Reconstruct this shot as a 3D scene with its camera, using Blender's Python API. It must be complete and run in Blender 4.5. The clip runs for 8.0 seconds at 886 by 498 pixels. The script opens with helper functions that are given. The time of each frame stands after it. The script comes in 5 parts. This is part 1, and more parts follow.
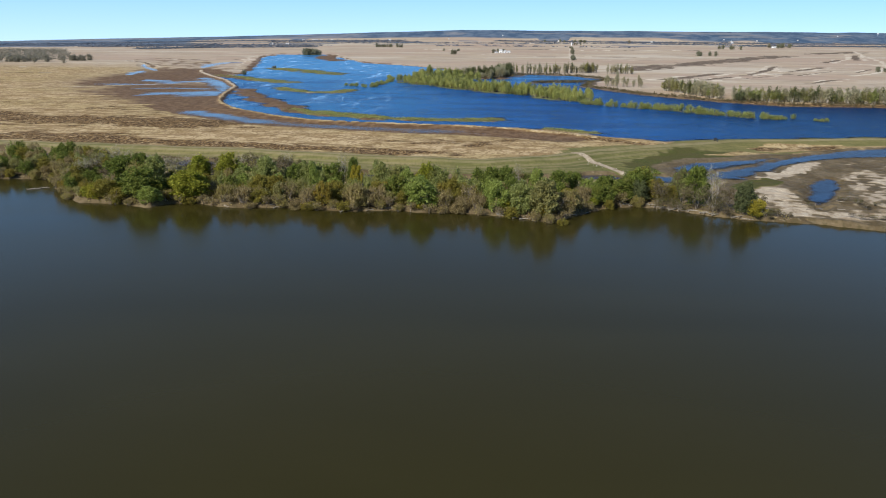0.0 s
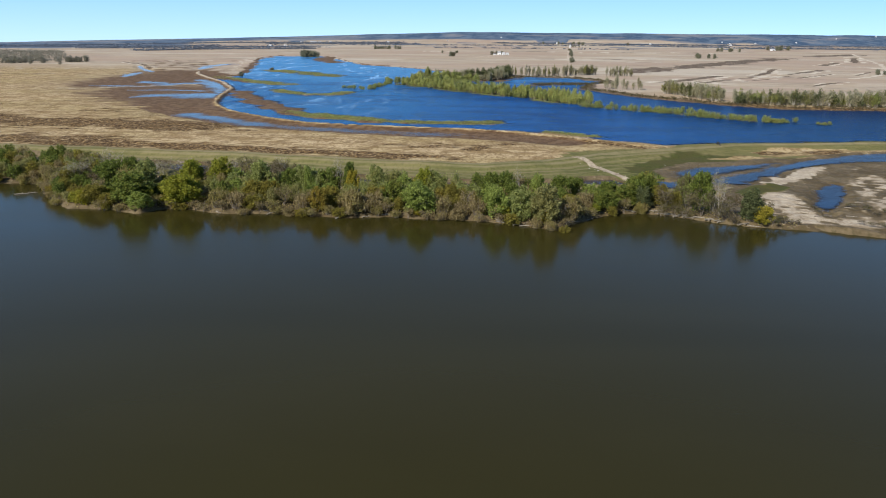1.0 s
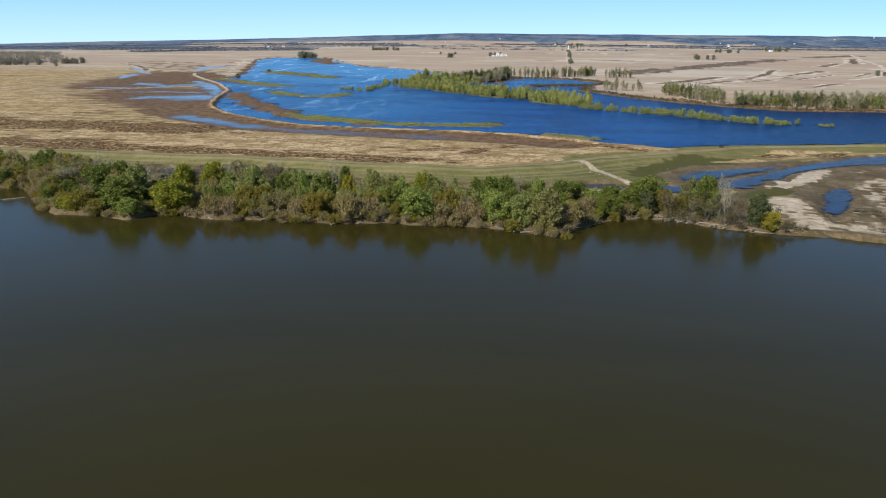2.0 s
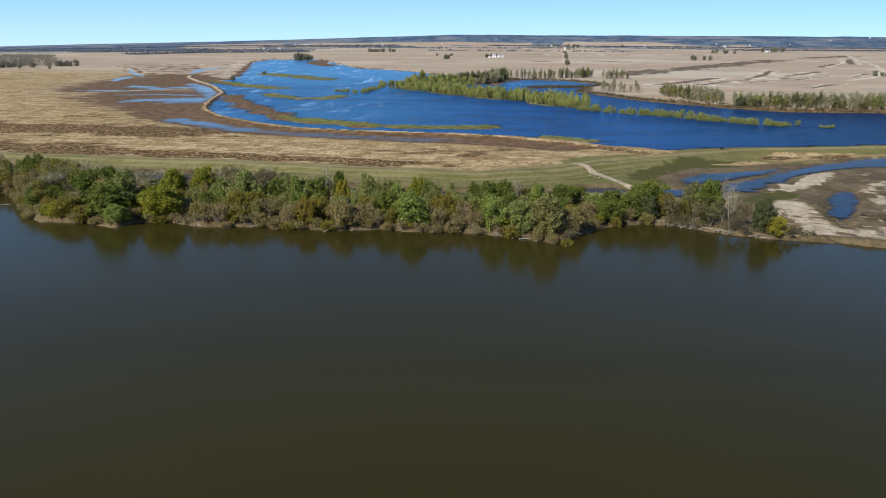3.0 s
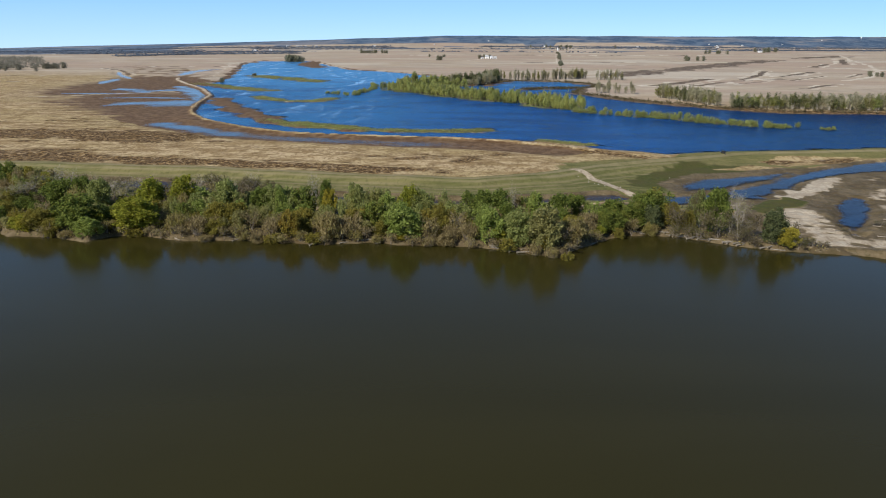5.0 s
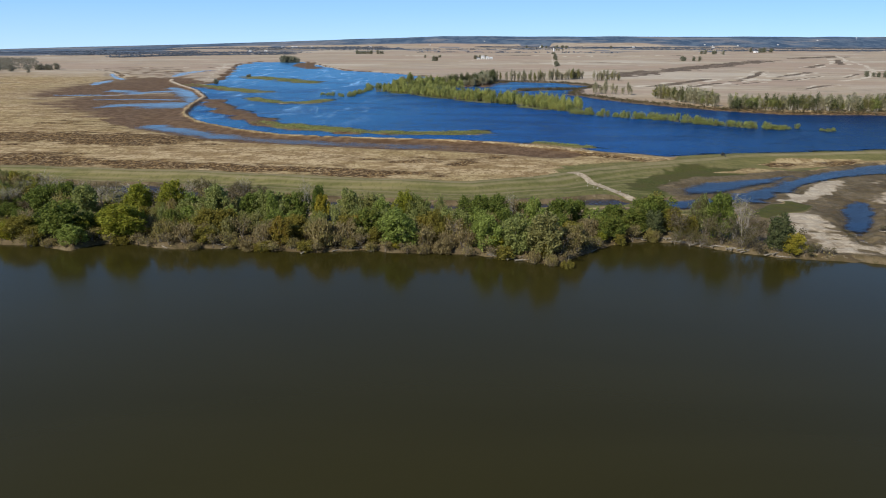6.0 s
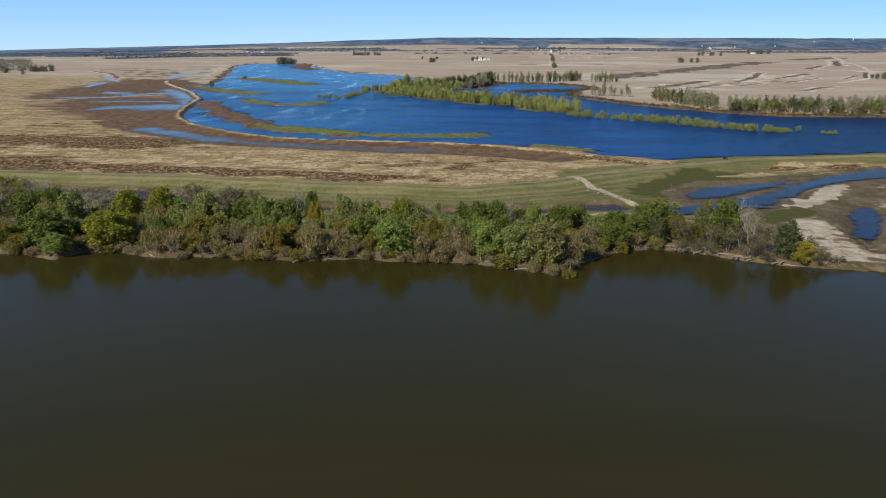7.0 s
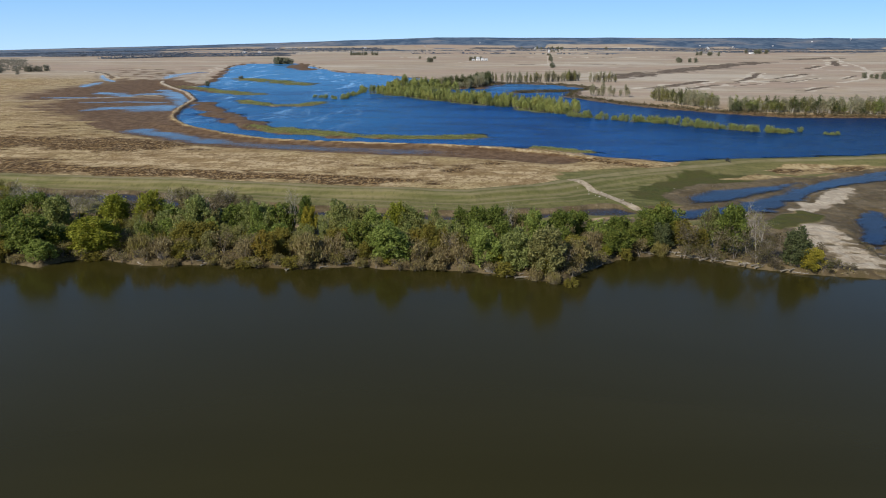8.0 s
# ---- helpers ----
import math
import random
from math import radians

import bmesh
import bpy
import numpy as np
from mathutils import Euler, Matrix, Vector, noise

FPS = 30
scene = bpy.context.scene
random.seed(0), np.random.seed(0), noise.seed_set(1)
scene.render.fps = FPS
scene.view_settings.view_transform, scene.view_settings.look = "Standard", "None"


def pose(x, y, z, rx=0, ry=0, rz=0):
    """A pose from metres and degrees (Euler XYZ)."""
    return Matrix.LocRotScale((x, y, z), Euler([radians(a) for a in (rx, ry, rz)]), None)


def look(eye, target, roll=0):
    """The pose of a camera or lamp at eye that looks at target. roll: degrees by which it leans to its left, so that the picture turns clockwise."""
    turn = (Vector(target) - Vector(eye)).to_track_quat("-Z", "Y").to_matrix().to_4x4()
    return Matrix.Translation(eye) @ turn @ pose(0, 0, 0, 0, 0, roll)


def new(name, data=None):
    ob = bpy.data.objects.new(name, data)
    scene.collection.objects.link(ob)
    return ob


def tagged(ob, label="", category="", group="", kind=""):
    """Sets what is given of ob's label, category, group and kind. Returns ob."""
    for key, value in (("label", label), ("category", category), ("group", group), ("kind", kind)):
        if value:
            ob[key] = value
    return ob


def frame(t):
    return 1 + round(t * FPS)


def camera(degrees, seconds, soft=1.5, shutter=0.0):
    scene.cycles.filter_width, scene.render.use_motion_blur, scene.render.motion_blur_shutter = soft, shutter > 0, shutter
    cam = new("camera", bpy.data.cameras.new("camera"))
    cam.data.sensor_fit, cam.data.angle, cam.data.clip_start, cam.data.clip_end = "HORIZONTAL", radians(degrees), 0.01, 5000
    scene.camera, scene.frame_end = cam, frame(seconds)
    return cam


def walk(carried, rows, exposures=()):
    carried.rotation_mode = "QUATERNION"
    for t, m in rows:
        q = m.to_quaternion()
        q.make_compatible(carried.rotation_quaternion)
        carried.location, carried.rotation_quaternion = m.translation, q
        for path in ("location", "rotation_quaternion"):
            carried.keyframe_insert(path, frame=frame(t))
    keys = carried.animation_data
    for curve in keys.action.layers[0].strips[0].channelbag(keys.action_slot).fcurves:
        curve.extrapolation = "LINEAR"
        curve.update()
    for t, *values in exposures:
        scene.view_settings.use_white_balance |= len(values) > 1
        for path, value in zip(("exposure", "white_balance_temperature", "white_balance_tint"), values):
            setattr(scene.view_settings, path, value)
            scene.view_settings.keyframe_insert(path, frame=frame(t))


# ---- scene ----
cam = camera(63.3, 8.0, soft=1.0)
PATH = [
    (0, (0.232, 0.268, 59.92), (0.192, 2.183, 59.342), 0.6),
    (0.5, (0.086, 3.801, 59.884), (0.046, 5.716, 59.31), 0.6),
    (1, (-0.015, 7.302, 59.842), (-0.05, 9.218, 59.269), 0.7),
    (1.5, (-0.077, 10.803, 59.802), (-0.11, 12.719, 59.23), 0.7),
    (3, (-0.102, 21.22, 59.611), (-0.125, 23.138, 59.045), 0.5),
    (3.5, (-0.075, 24.688, 59.59), (-0.093, 26.606, 59.024), 0.4),
    (4, (-0.064, 28.121, 59.577), (-0.078, 30.039, 59.012), 0.4),
    (4.5, (-0.057, 31.539, 59.603), (-0.067, 33.457, 59.039), 0.4),
    (6, (0.055, 41.648, 59.906), (0.06, 43.567, 59.344), 0.3),
    (6.5, (0.11, 45.08, 59.962), (0.119, 46.999, 59.401), 0.3),
    (7, (0.151, 48.6, 60.011), (0.163, 50.521, 59.452), 0.3),
    (7.5, (0.185, 52.136, 60.065), (0.2, 54.056, 59.507), 0.4),
    (8, (0.211, 55.621, 60.073), (0.229, 57.541, 59.514), 0.3),
]
walk(cam, [(t, look(eye, target, roll)) for t, eye, target, roll in PATH], exposures=[(0, 0.41), (4, 0.30), (8, 0.11)])

# ---- world, sun ----
SUN_AZ = radians(222)      # clockwise from +y: the light comes from the left, a little behind the camera
SUN_EL = radians(37)
world = bpy.data.worlds.new("sky")
scene.world = world
world.use_nodes = True
wn = world.node_tree.nodes
sky = wn.new("ShaderNodeTexSky")
sky.sky_type, sky.sun_disc = "NISHITA", False
sky.sun_elevation, sky.sun_rotation = SUN_EL, SUN_AZ
sky.altitude, sky.air_density, sky.dust_density, sky.ozone_density = 300, 0.55, 0.0, 6.0
wn["Background"].inputs["Strength"].default_value = 0.118
lift = wn.new("ShaderNodeVectorMath")
lift.operation = "ADD"
lift.inputs[1].default_value = (0, 0, 0.022)
world.node_tree.links.new(wn.new("ShaderNodeTexCoord").outputs["Generated"], lift.inputs[0])
world.node_tree.links.new(lift.outputs[0], sky.inputs["Vector"])
# light scattered many times in clear air evens the sky out: it depends on height alone
height = wn.new("ShaderNodeSeparateXYZ")
world.node_tree.links.new(lift.outputs[0], height.inputs[0])
even = wn.new("ShaderNodeValToRGB")
for stop, color in zip((0, 1), ((4.1, 6.15, 8.6, 1), (0.30, 0.74, 2.0, 1))):
    even.color_ramp.elements[stop].color = color
even.color_ramp.elements[1].position = 0.75
for at, color in ((0.06, (2.7, 5.1, 8.3, 1)), (0.16, (1.48, 3.4, 6.1, 1)), (0.35, (0.60, 1.45, 3.0, 1))):
    even.color_ramp.elements.new(at).color = color
world.node_tree.links.new(height.outputs[2], even.inputs["Fac"])
blend = wn.new("ShaderNodeMix")
blend.data_type = "RGBA"
blend.inputs[0].default_value = 0.75
world.node_tree.links.new(sky.outputs["Color"], blend.inputs[6])
world.node_tree.links.new(even.outputs["Color"], blend.inputs[7])
world.node_tree.links.new(blend.outputs[2], wn["Background"].inputs["Color"])
sun_data = bpy.data.lights.new("sun", "SUN")
sun_data.energy, sun_data.angle, sun_data.color = 5.0, radians(0.53), (1.0, 0.965, 0.91)
sun = new("sun", sun_data)
sun_dir = Vector((math.sin(SUN_AZ) * math.cos(SUN_EL), math.cos(SUN_AZ) * math.cos(SUN_EL), math.sin(SUN_EL)))
sun.matrix_world = look(sun_dir * 300, (0, 0, 0))


# ---- materials ----
class Nodes:
    """Short names for building one node material."""

    def __init__(self, name):
        self.material = bpy.data.materials.new(name)
        self.material.use_nodes = True
        self.tree = self.material.node_tree
        self.bsdf = self.tree.nodes["Principled BSDF"]
        self.pos = self.tree.nodes.new("ShaderNodeNewGeometry").outputs["Position"]

    def link(self, a, b):
        self.tree.links.new(a, b)

    def put(self, value, socket):
        if isinstance(value, bpy.types.NodeSocket):
            self.link(value, socket)
        else:
            socket.default_value = (*value, 1.0) if isinstance(value, tuple) and len(value) == 3 and socket.type == "RGBA" else value

    def local(self):
        return self.tree.nodes.new("ShaderNodeTexCoord").outputs["Object"]

    def stretch(self, vec, sx, sy, sz, rz=0.0):
        n = self.tree.nodes.new("ShaderNodeMapping")
        self.link(vec, n.inputs["Vector"])
        n.inputs["Scale"].default_value = (sx, sy, sz)
        n.inputs["Rotation"].default_value = (0, 0, radians(rz))
        return n.outputs["Vector"]

    def noise(self, vec, scale, detail=4.0, rough=0.55, warp=0.0):
        n = self.tree.nodes.new("ShaderNodeTexNoise")
        self.link(vec, n.inputs["Vector"])
        n.inputs["Scale"].default_value, n.inputs["Detail"].default_value = scale, detail
        n.inputs["Roughness"].default_value, n.inputs["Distortion"].default_value = rough, warp
        return n.outputs["Fac"]

    def math(self, op, a, b=0.0):
        n = self.tree.nodes.new("ShaderNodeMath")
        n.operation = op
        self.put(a, n.inputs[0])
        self.put(b, n.inputs[1])
        return n.outputs[0]

    def step(self, value, lo, hi, a=0.0, b=1.0):
        n = self.tree.nodes.new("ShaderNodeMapRange")
        n.interpolation_type = "SMOOTHSTEP"
        self.put(value, n.inputs[0])
        for i, v in enumerate((lo, hi, a, b)):
            n.inputs[1 + i].default_value = v
        return n.outputs[0]

    def mix(self, fac, a, b):
        n = self.tree.nodes.new("ShaderNodeMix")
        n.data_type = "RGBA"
        self.put(fac, n.inputs[0])
        self.put(a, n.inputs[6])
        self.put(b, n.inputs[7])
        return n.outputs[2]

    def attribute(self, name):
        n = self.tree.nodes.new("ShaderNodeAttribute")
        n.attribute_name = name
        s = self.tree.nodes.new("ShaderNodeSeparateColor")
        self.link(n.outputs["Color"], s.inputs[0])
        return s.outputs[0], s.outputs[1], s.outputs[2]

    def bump(self, height, strength, distance):
        n = self.tree.nodes.new("ShaderNodeBump")
        n.inputs["Strength"].default_value, n.inputs["Distance"].default_value = strength, distance
        self.link(height, n.inputs["Height"])
        self.link(n.outputs["Normal"], self.bsdf.inputs["Normal"])

    def finish(self, color, roughness=0.8, specular=0.3):
        self.put(color, self.bsdf.inputs["Base Color"])
        self.put(roughness, self.bsdf.inputs["Roughness"])
        self.put(specular, self.bsdf.inputs["Specular IOR Level"])
        return self.material


def ground_material():
    n = Nodes("river_plain")
    grass, stubble, mud = n.attribute("cover_a")
    sand, plough, wood = n.attribute("cover_b")
    big = n.noise(n.pos, 0.011, 5)
    mid = n.noise(n.pos, 0.06, 6, 0.65)
    rows = n.noise(n.stretch(n.pos, 0.05, 0.13, 0.2, -6), 1.0, 7, 0.72, 0.3)
    lines = n.noise(n.stretch(n.pos, 0.012, 0.42, 0.2, 10), 1.0, 4, 0.6)
    clods = n.noise(n.stretch(n.pos, 0.42, 0.55, 0.5), 1.0, 4, 0.75)
    tufts = n.noise(n.stretch(n.pos, 0.62, 0.26, 0.3), 1.0, 4, 0.78)
    patches = n.noise(n.stretch(n.pos, 0.16, 0.10, 0.3), 1.0, 6, 0.8)
    fine = n.noise(n.pos, 1.3, 4, 0.75)
    far_rows = n.noise(n.stretch(n.pos, 0.006, 0.016, 0.02, 24), 1.0, 8, 0.78, 0.6)

    def masked(mask, breakup, amount, lo=0.36, hi=0.64):
        wobble = n.math("MULTIPLY", n.math("SUBTRACT", breakup, 0.5), amount)
        return n.step(n.math("ADD", mask, wobble), lo, hi)

    straw = n.mix(n.step(rows, 0.44, 0.56), (0.46, 0.352, 0.200), (0.25, 0.170, 0.080))
    straw = n.mix(n.step(big, 0.42, 0.62, 0, 0.6), straw, (0.32, 0.245, 0.110))
    straw = n.mix(n.step(patches, 0.49, 0.60, 0, 0.72), straw, (0.165, 0.105, 0.045))
    straw = n.mix(n.step(tufts, 0.50, 0.60, 0, 0.7), straw, (0.145, 0.090, 0.038))
    straw = n.mix(n.step(fine, 0.52, 0.70, 0, 0.35), straw, (0.47, 0.368, 0.195))
    tilled = n.mix(n.step(far_rows, 0.36, 0.64), (0.420, 0.348, 0.262), (0.275, 0.222, 0.163))
    tilled = n.mix(n.step(big, 0.42, 0.66, 0, 0.5), tilled, (0.385, 0.300, 0.190))
    fields = n.noise(n.stretch(n.pos, 0.0016, 0.0042, 0.02, 8), 1.0, 5, 0.6, 0.4)
    tilled = n.mix(n.step(fields, 0.50, 0.56, 0, 0.55), tilled, (0.330, 0.238, 0.178))
    tilled = n.mix(n.step(fields, 0.44, 0.38, 0, 0.6), tilled, (0.465, 0.410, 0.325))
    tilled = n.mix(n.step(far_rows, 0.60, 0.66, 0, 0.55), tilled, (0.155, 0.118, 0.080))
    tilled = n.mix(n.step(rows, 0.48, 0.66, 0, 0.4), tilled, (0.25, 0.19, 0.12))
    color = n.mix(plough, straw, tilled)
    dark = n.mix(n.step(tufts, 0.50, 0.58), (0.058, 0.032, 0.011), (0.210, 0.132, 0.052))
    dark = n.mix(n.step(clods, 0.55, 0.61, 0, 0.8), dark, (0.44, 0.325, 0.185))
    dark = n.mix(plough, dark, n.mix(n.step(patches, 0.42, 0.58), (0.085, 0.063, 0.044), (0.165, 0.125, 0.088)))
    color = n.mix(masked(stubble, rows, 1.1), color, dark)
    turf = n.mix(n.step(mid, 0.40, 0.60), (0.086, 0.091, 0.027), (0.132, 0.125, 0.043))
    turf = n.mix(n.step(big, 0.44, 0.60, 0, 0.6), turf, (0.165, 0.138, 0.056))
    turf = n.mix(n.step(lines, 0.44, 0.64, 0, 0.65), turf, (0.182, 0.160, 0.064))
    turf = n.mix(n.step(tufts, 0.50, 0.62, 0, 0.55), turf, (0.078, 0.078, 0.025))
    worn, lush, _ = n.attribute("cover_c")
    turf = n.mix(n.math("MULTIPLY", worn, n.step(mid, 0.3, 0.6, 0.35, 0.8)), turf, (0.235, 0.195, 0.108))
    turf = n.mix(masked(lush, mid, 0.5), turf, n.mix(n.step(mid, 0.40, 0.60), n.mix(n.step(tufts, 0.44, 0.60), (0.070, 0.076, 0.019), (0.048, 0.053, 0.013)), (0.070, 0.064, 0.021)))
    color = n.mix(masked(grass, mid, 0.6), color, turf)
    silt = n.mix(n.step(tufts, 0.42, 0.58), (0.40, 0.335, 0.240), (0.26, 0.205, 0.138))
    silt = n.mix(n.step(rows, 0.46, 0.62, 0, 0.8), silt, (0.17, 0.125, 0.075))
    silt = n.mix(n.step(fine, 0.50, 0.70, 0, 0.35), silt, (0.43, 0.37, 0.28))
    silt = n.mix(n.step(sand, 0.86, 1.0, 0, 0.35), silt, (0.50, 0.435, 0.335))
    silt = n.mix(plough, silt, n.mix(n.step(mid, 0.4, 0.6), (0.44, 0.37, 0.28), (0.53, 0.47, 0.37)))
    color = n.mix(masked(sand, mid, 0.8), color, silt)
    wet = n.mix(n.step(mid, 0.40, 0.60), (0.084, 0.060, 0.030), (0.132, 0.098, 0.053))
    wet = n.mix(n.step(tufts, 0.48, 0.60, 0, 0.6), wet, (0.062, 0.050, 0.021))
    wet = n.mix(n.step(patches, 0.50, 0.60, 0, 0.45), wet, (0.165, 0.128, 0.076))
    wet = n.mix(n.step(clods, 0.58, 0.64, 0, 0.5), wet, (0.21, 0.168, 0.108))
    split = n.tree.nodes.new("ShaderNodeSeparateXYZ")
    n.link(n.pos, split.inputs[0])
    red_silt = n.mix(n.step(patches, 0.42, 0.58), (0.090, 0.050, 0.022), (0.160, 0.102, 0.054))
    wet = n.mix(n.math("MULTIPLY", n.step(split.outputs[0], 130, 70), n.step(split.outputs[1], 395, 430)), wet, red_silt)
    wet_mask = masked(mud, rows, 0.6)
    color = n.mix(wet_mask, color, wet)
    # far woods: haze of the distance put into the base colour, blue and grey
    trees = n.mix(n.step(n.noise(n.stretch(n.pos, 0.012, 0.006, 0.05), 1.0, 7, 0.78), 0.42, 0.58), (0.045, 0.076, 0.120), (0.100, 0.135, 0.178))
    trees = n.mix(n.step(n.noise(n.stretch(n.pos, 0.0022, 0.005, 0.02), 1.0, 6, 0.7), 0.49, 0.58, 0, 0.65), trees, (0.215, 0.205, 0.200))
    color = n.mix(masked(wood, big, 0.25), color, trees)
    n.bump(n.math("ADD", n.math("MULTIPLY", fine, 0.3), clods), 0.7, 0.5)
    return n.finish(color, n.step(wet_mask, 0, 1, 0.95, 0.7), 0.10)


def river_material():
    n = Nodes("turbid_river_water")
    drift = n.noise(n.stretch(n.pos, 0.004, 0.016, 0.01, 6), 1.0, 5, 0.6, 0.6)
    color = n.mix(n.step(drift, 0.35, 0.68), (0.0248, 0.0212, 0.0044), (0.0286, 0.0244, 0.0056))
    ripple = n.noise(n.stretch(n.pos, 0.9, 1.5, 1.0), 1.0, 3, 0.6)
    n.bump(ripple, 0.10, 0.05)
    n.bsdf.inputs["IOR"].default_value = 1.33
    return n.finish(color, n.step(drift, 0.3, 0.7, 0.12, 0.20), 0.25)


def flood_material():
    n = Nodes("wind_rippled_flood_water")
    lanes = n.noise(n.stretch(n.pos, 0.030, 0.0085, 0.01, -14), 1.0, 8, 0.72, 1.2)
    bands = n.noise(n.stretch(n.pos, 0.008, 0.020, 0.01, 6), 1.0, 7, 0.7, 0.5)
    split = n.tree.nodes.new("ShaderNodeSeparateXYZ")
    n.link(n.pos, split.inputs[0])
    sheltered = n.step(n.math("ADD", split.outputs[0], n.math("MULTIPLY", lanes, 160)), 150, -60)
    # the sky's blue reflection is put into the base colour, in bands
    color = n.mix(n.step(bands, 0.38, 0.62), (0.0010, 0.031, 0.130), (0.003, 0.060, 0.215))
    chop = n.noise(n.stretch(n.pos, 0.8, 1.1, 1.0), 1.0, 4, 0.65)
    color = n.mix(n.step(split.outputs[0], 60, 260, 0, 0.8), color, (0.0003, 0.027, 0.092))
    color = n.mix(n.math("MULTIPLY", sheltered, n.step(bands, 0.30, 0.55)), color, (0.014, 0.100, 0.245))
    # paler far out: calm water's reflection of the low sky, as colour
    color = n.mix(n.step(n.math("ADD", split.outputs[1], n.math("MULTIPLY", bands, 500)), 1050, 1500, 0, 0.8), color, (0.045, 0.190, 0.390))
    # darker at the far right: tree reflections and lens falloff, as colour
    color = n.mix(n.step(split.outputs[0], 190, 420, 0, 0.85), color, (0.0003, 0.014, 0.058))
    calm = n.math("MULTIPLY", n.step(lanes, 0.50, 0.66), sheltered)
    n.bump(n.math("MULTIPLY", chop, n.step(calm, 0, 1, 1.0, 0.06)), 0.75, 0.55)
    n.bsdf.inputs["IOR"].default_value = 1.33
    depth = n.attribute("depth")[0]
    ragged = n.math("ADD", depth, n.math("MULTIPLY", n.math("SUBTRACT", n.noise(n.stretch(n.pos, 0.05, 0.06, 0.1), 1.0, 6, 0.75), 0.5), 1.5))
    n.link(n.step(ragged, 0.0, 1.1), n.bsdf.inputs["Alpha"])
    return n.finish(color, n.step(calm, 0.0, 1.0, 0.26, 0.10), n.step(calm, 0.0, 1.0, 0.045, 0.55))


def shallow_material(name, a, b, roughness, chop, gloss):
    n = Nodes(name)
    lanes = n.noise(n.stretch(n.pos, 0.01, 0.03, 0.01), 1.0, 5, 0.6)
    color = n.mix(n.step(lanes, 0.35, 0.65), a, b)
    n.bump(n.noise(n.stretch(n.pos, 0.7, 0.9, 1.0), 1.0, 3), chop, 0.08)
    n.bsdf.inputs["IOR"].default_value = 1.33
    depth = n.attribute("depth")[0]
    ragged = n.math("ADD", depth, n.math("MULTIPLY", n.math("SUBTRACT", n.noise(n.stretch(n.pos, 0.03, 0.05, 0.1), 1.0, 7, 0.75), 0.5), 1.5))
    n.link(n.step(ragged, 0.0, 1.15, 0.0, 0.92), n.bsdf.inputs["Alpha"])
    return n.finish(color, n.step(lanes, 0.3, 0.7, roughness, roughness * 1.8), gloss)


def leaf_material(name, dark, light, autumn, share=0.25):
    n = Nodes(name)
    geo = n.tree.nodes.new("ShaderNodeNewGeometry")
    leaf_random = geo.outputs["Random Per Island"]
    info = n.tree.nodes.new("ShaderNodeObjectInfo")
    patch = n.noise(n.pos, 0.55, 3)
    color = n.mix(n.step(leaf_random, 0.0, 1.0), dark, light)
    color = n.mix(n.step(n.math("ADD", n.math("MULTIPLY", patch, 0.7), n.math("MULTIPLY", info.outputs["Random"], 0.3)), 0.62 - share * 0.7, 0.86 - share * 0.5, 0, 0.85), color, autumn)
    n.finish(color, 0.65, 0.2)
    thin = n.tree.nodes.new("ShaderNodeBsdfTranslucent")
    n.link(color, thin.inputs["Color"])
    both = n.tree.nodes.new("ShaderNodeMixShader")
    both.inputs[0].default_value = 0.52
    n.link(n.bsdf.outputs[0], both.inputs[1])
    n.link(thin.outputs[0], both.inputs[2])
    n.link(both.outputs[0], n.tree.nodes["Material Output"].inputs["Surface"])
    return n.material


def plain_material(name, a, b, scale=2.0, roughness=0.8):
    n = Nodes(name)
    color = n.mix(n.step(n.noise(n.pos, scale, 5, 0.65), 0.35, 0.68), a, b)
    n.bump(n.noise(n.pos, scale * 4, 3), 0.4, 0.03)
    return n.finish(color, roughness, 0.3)


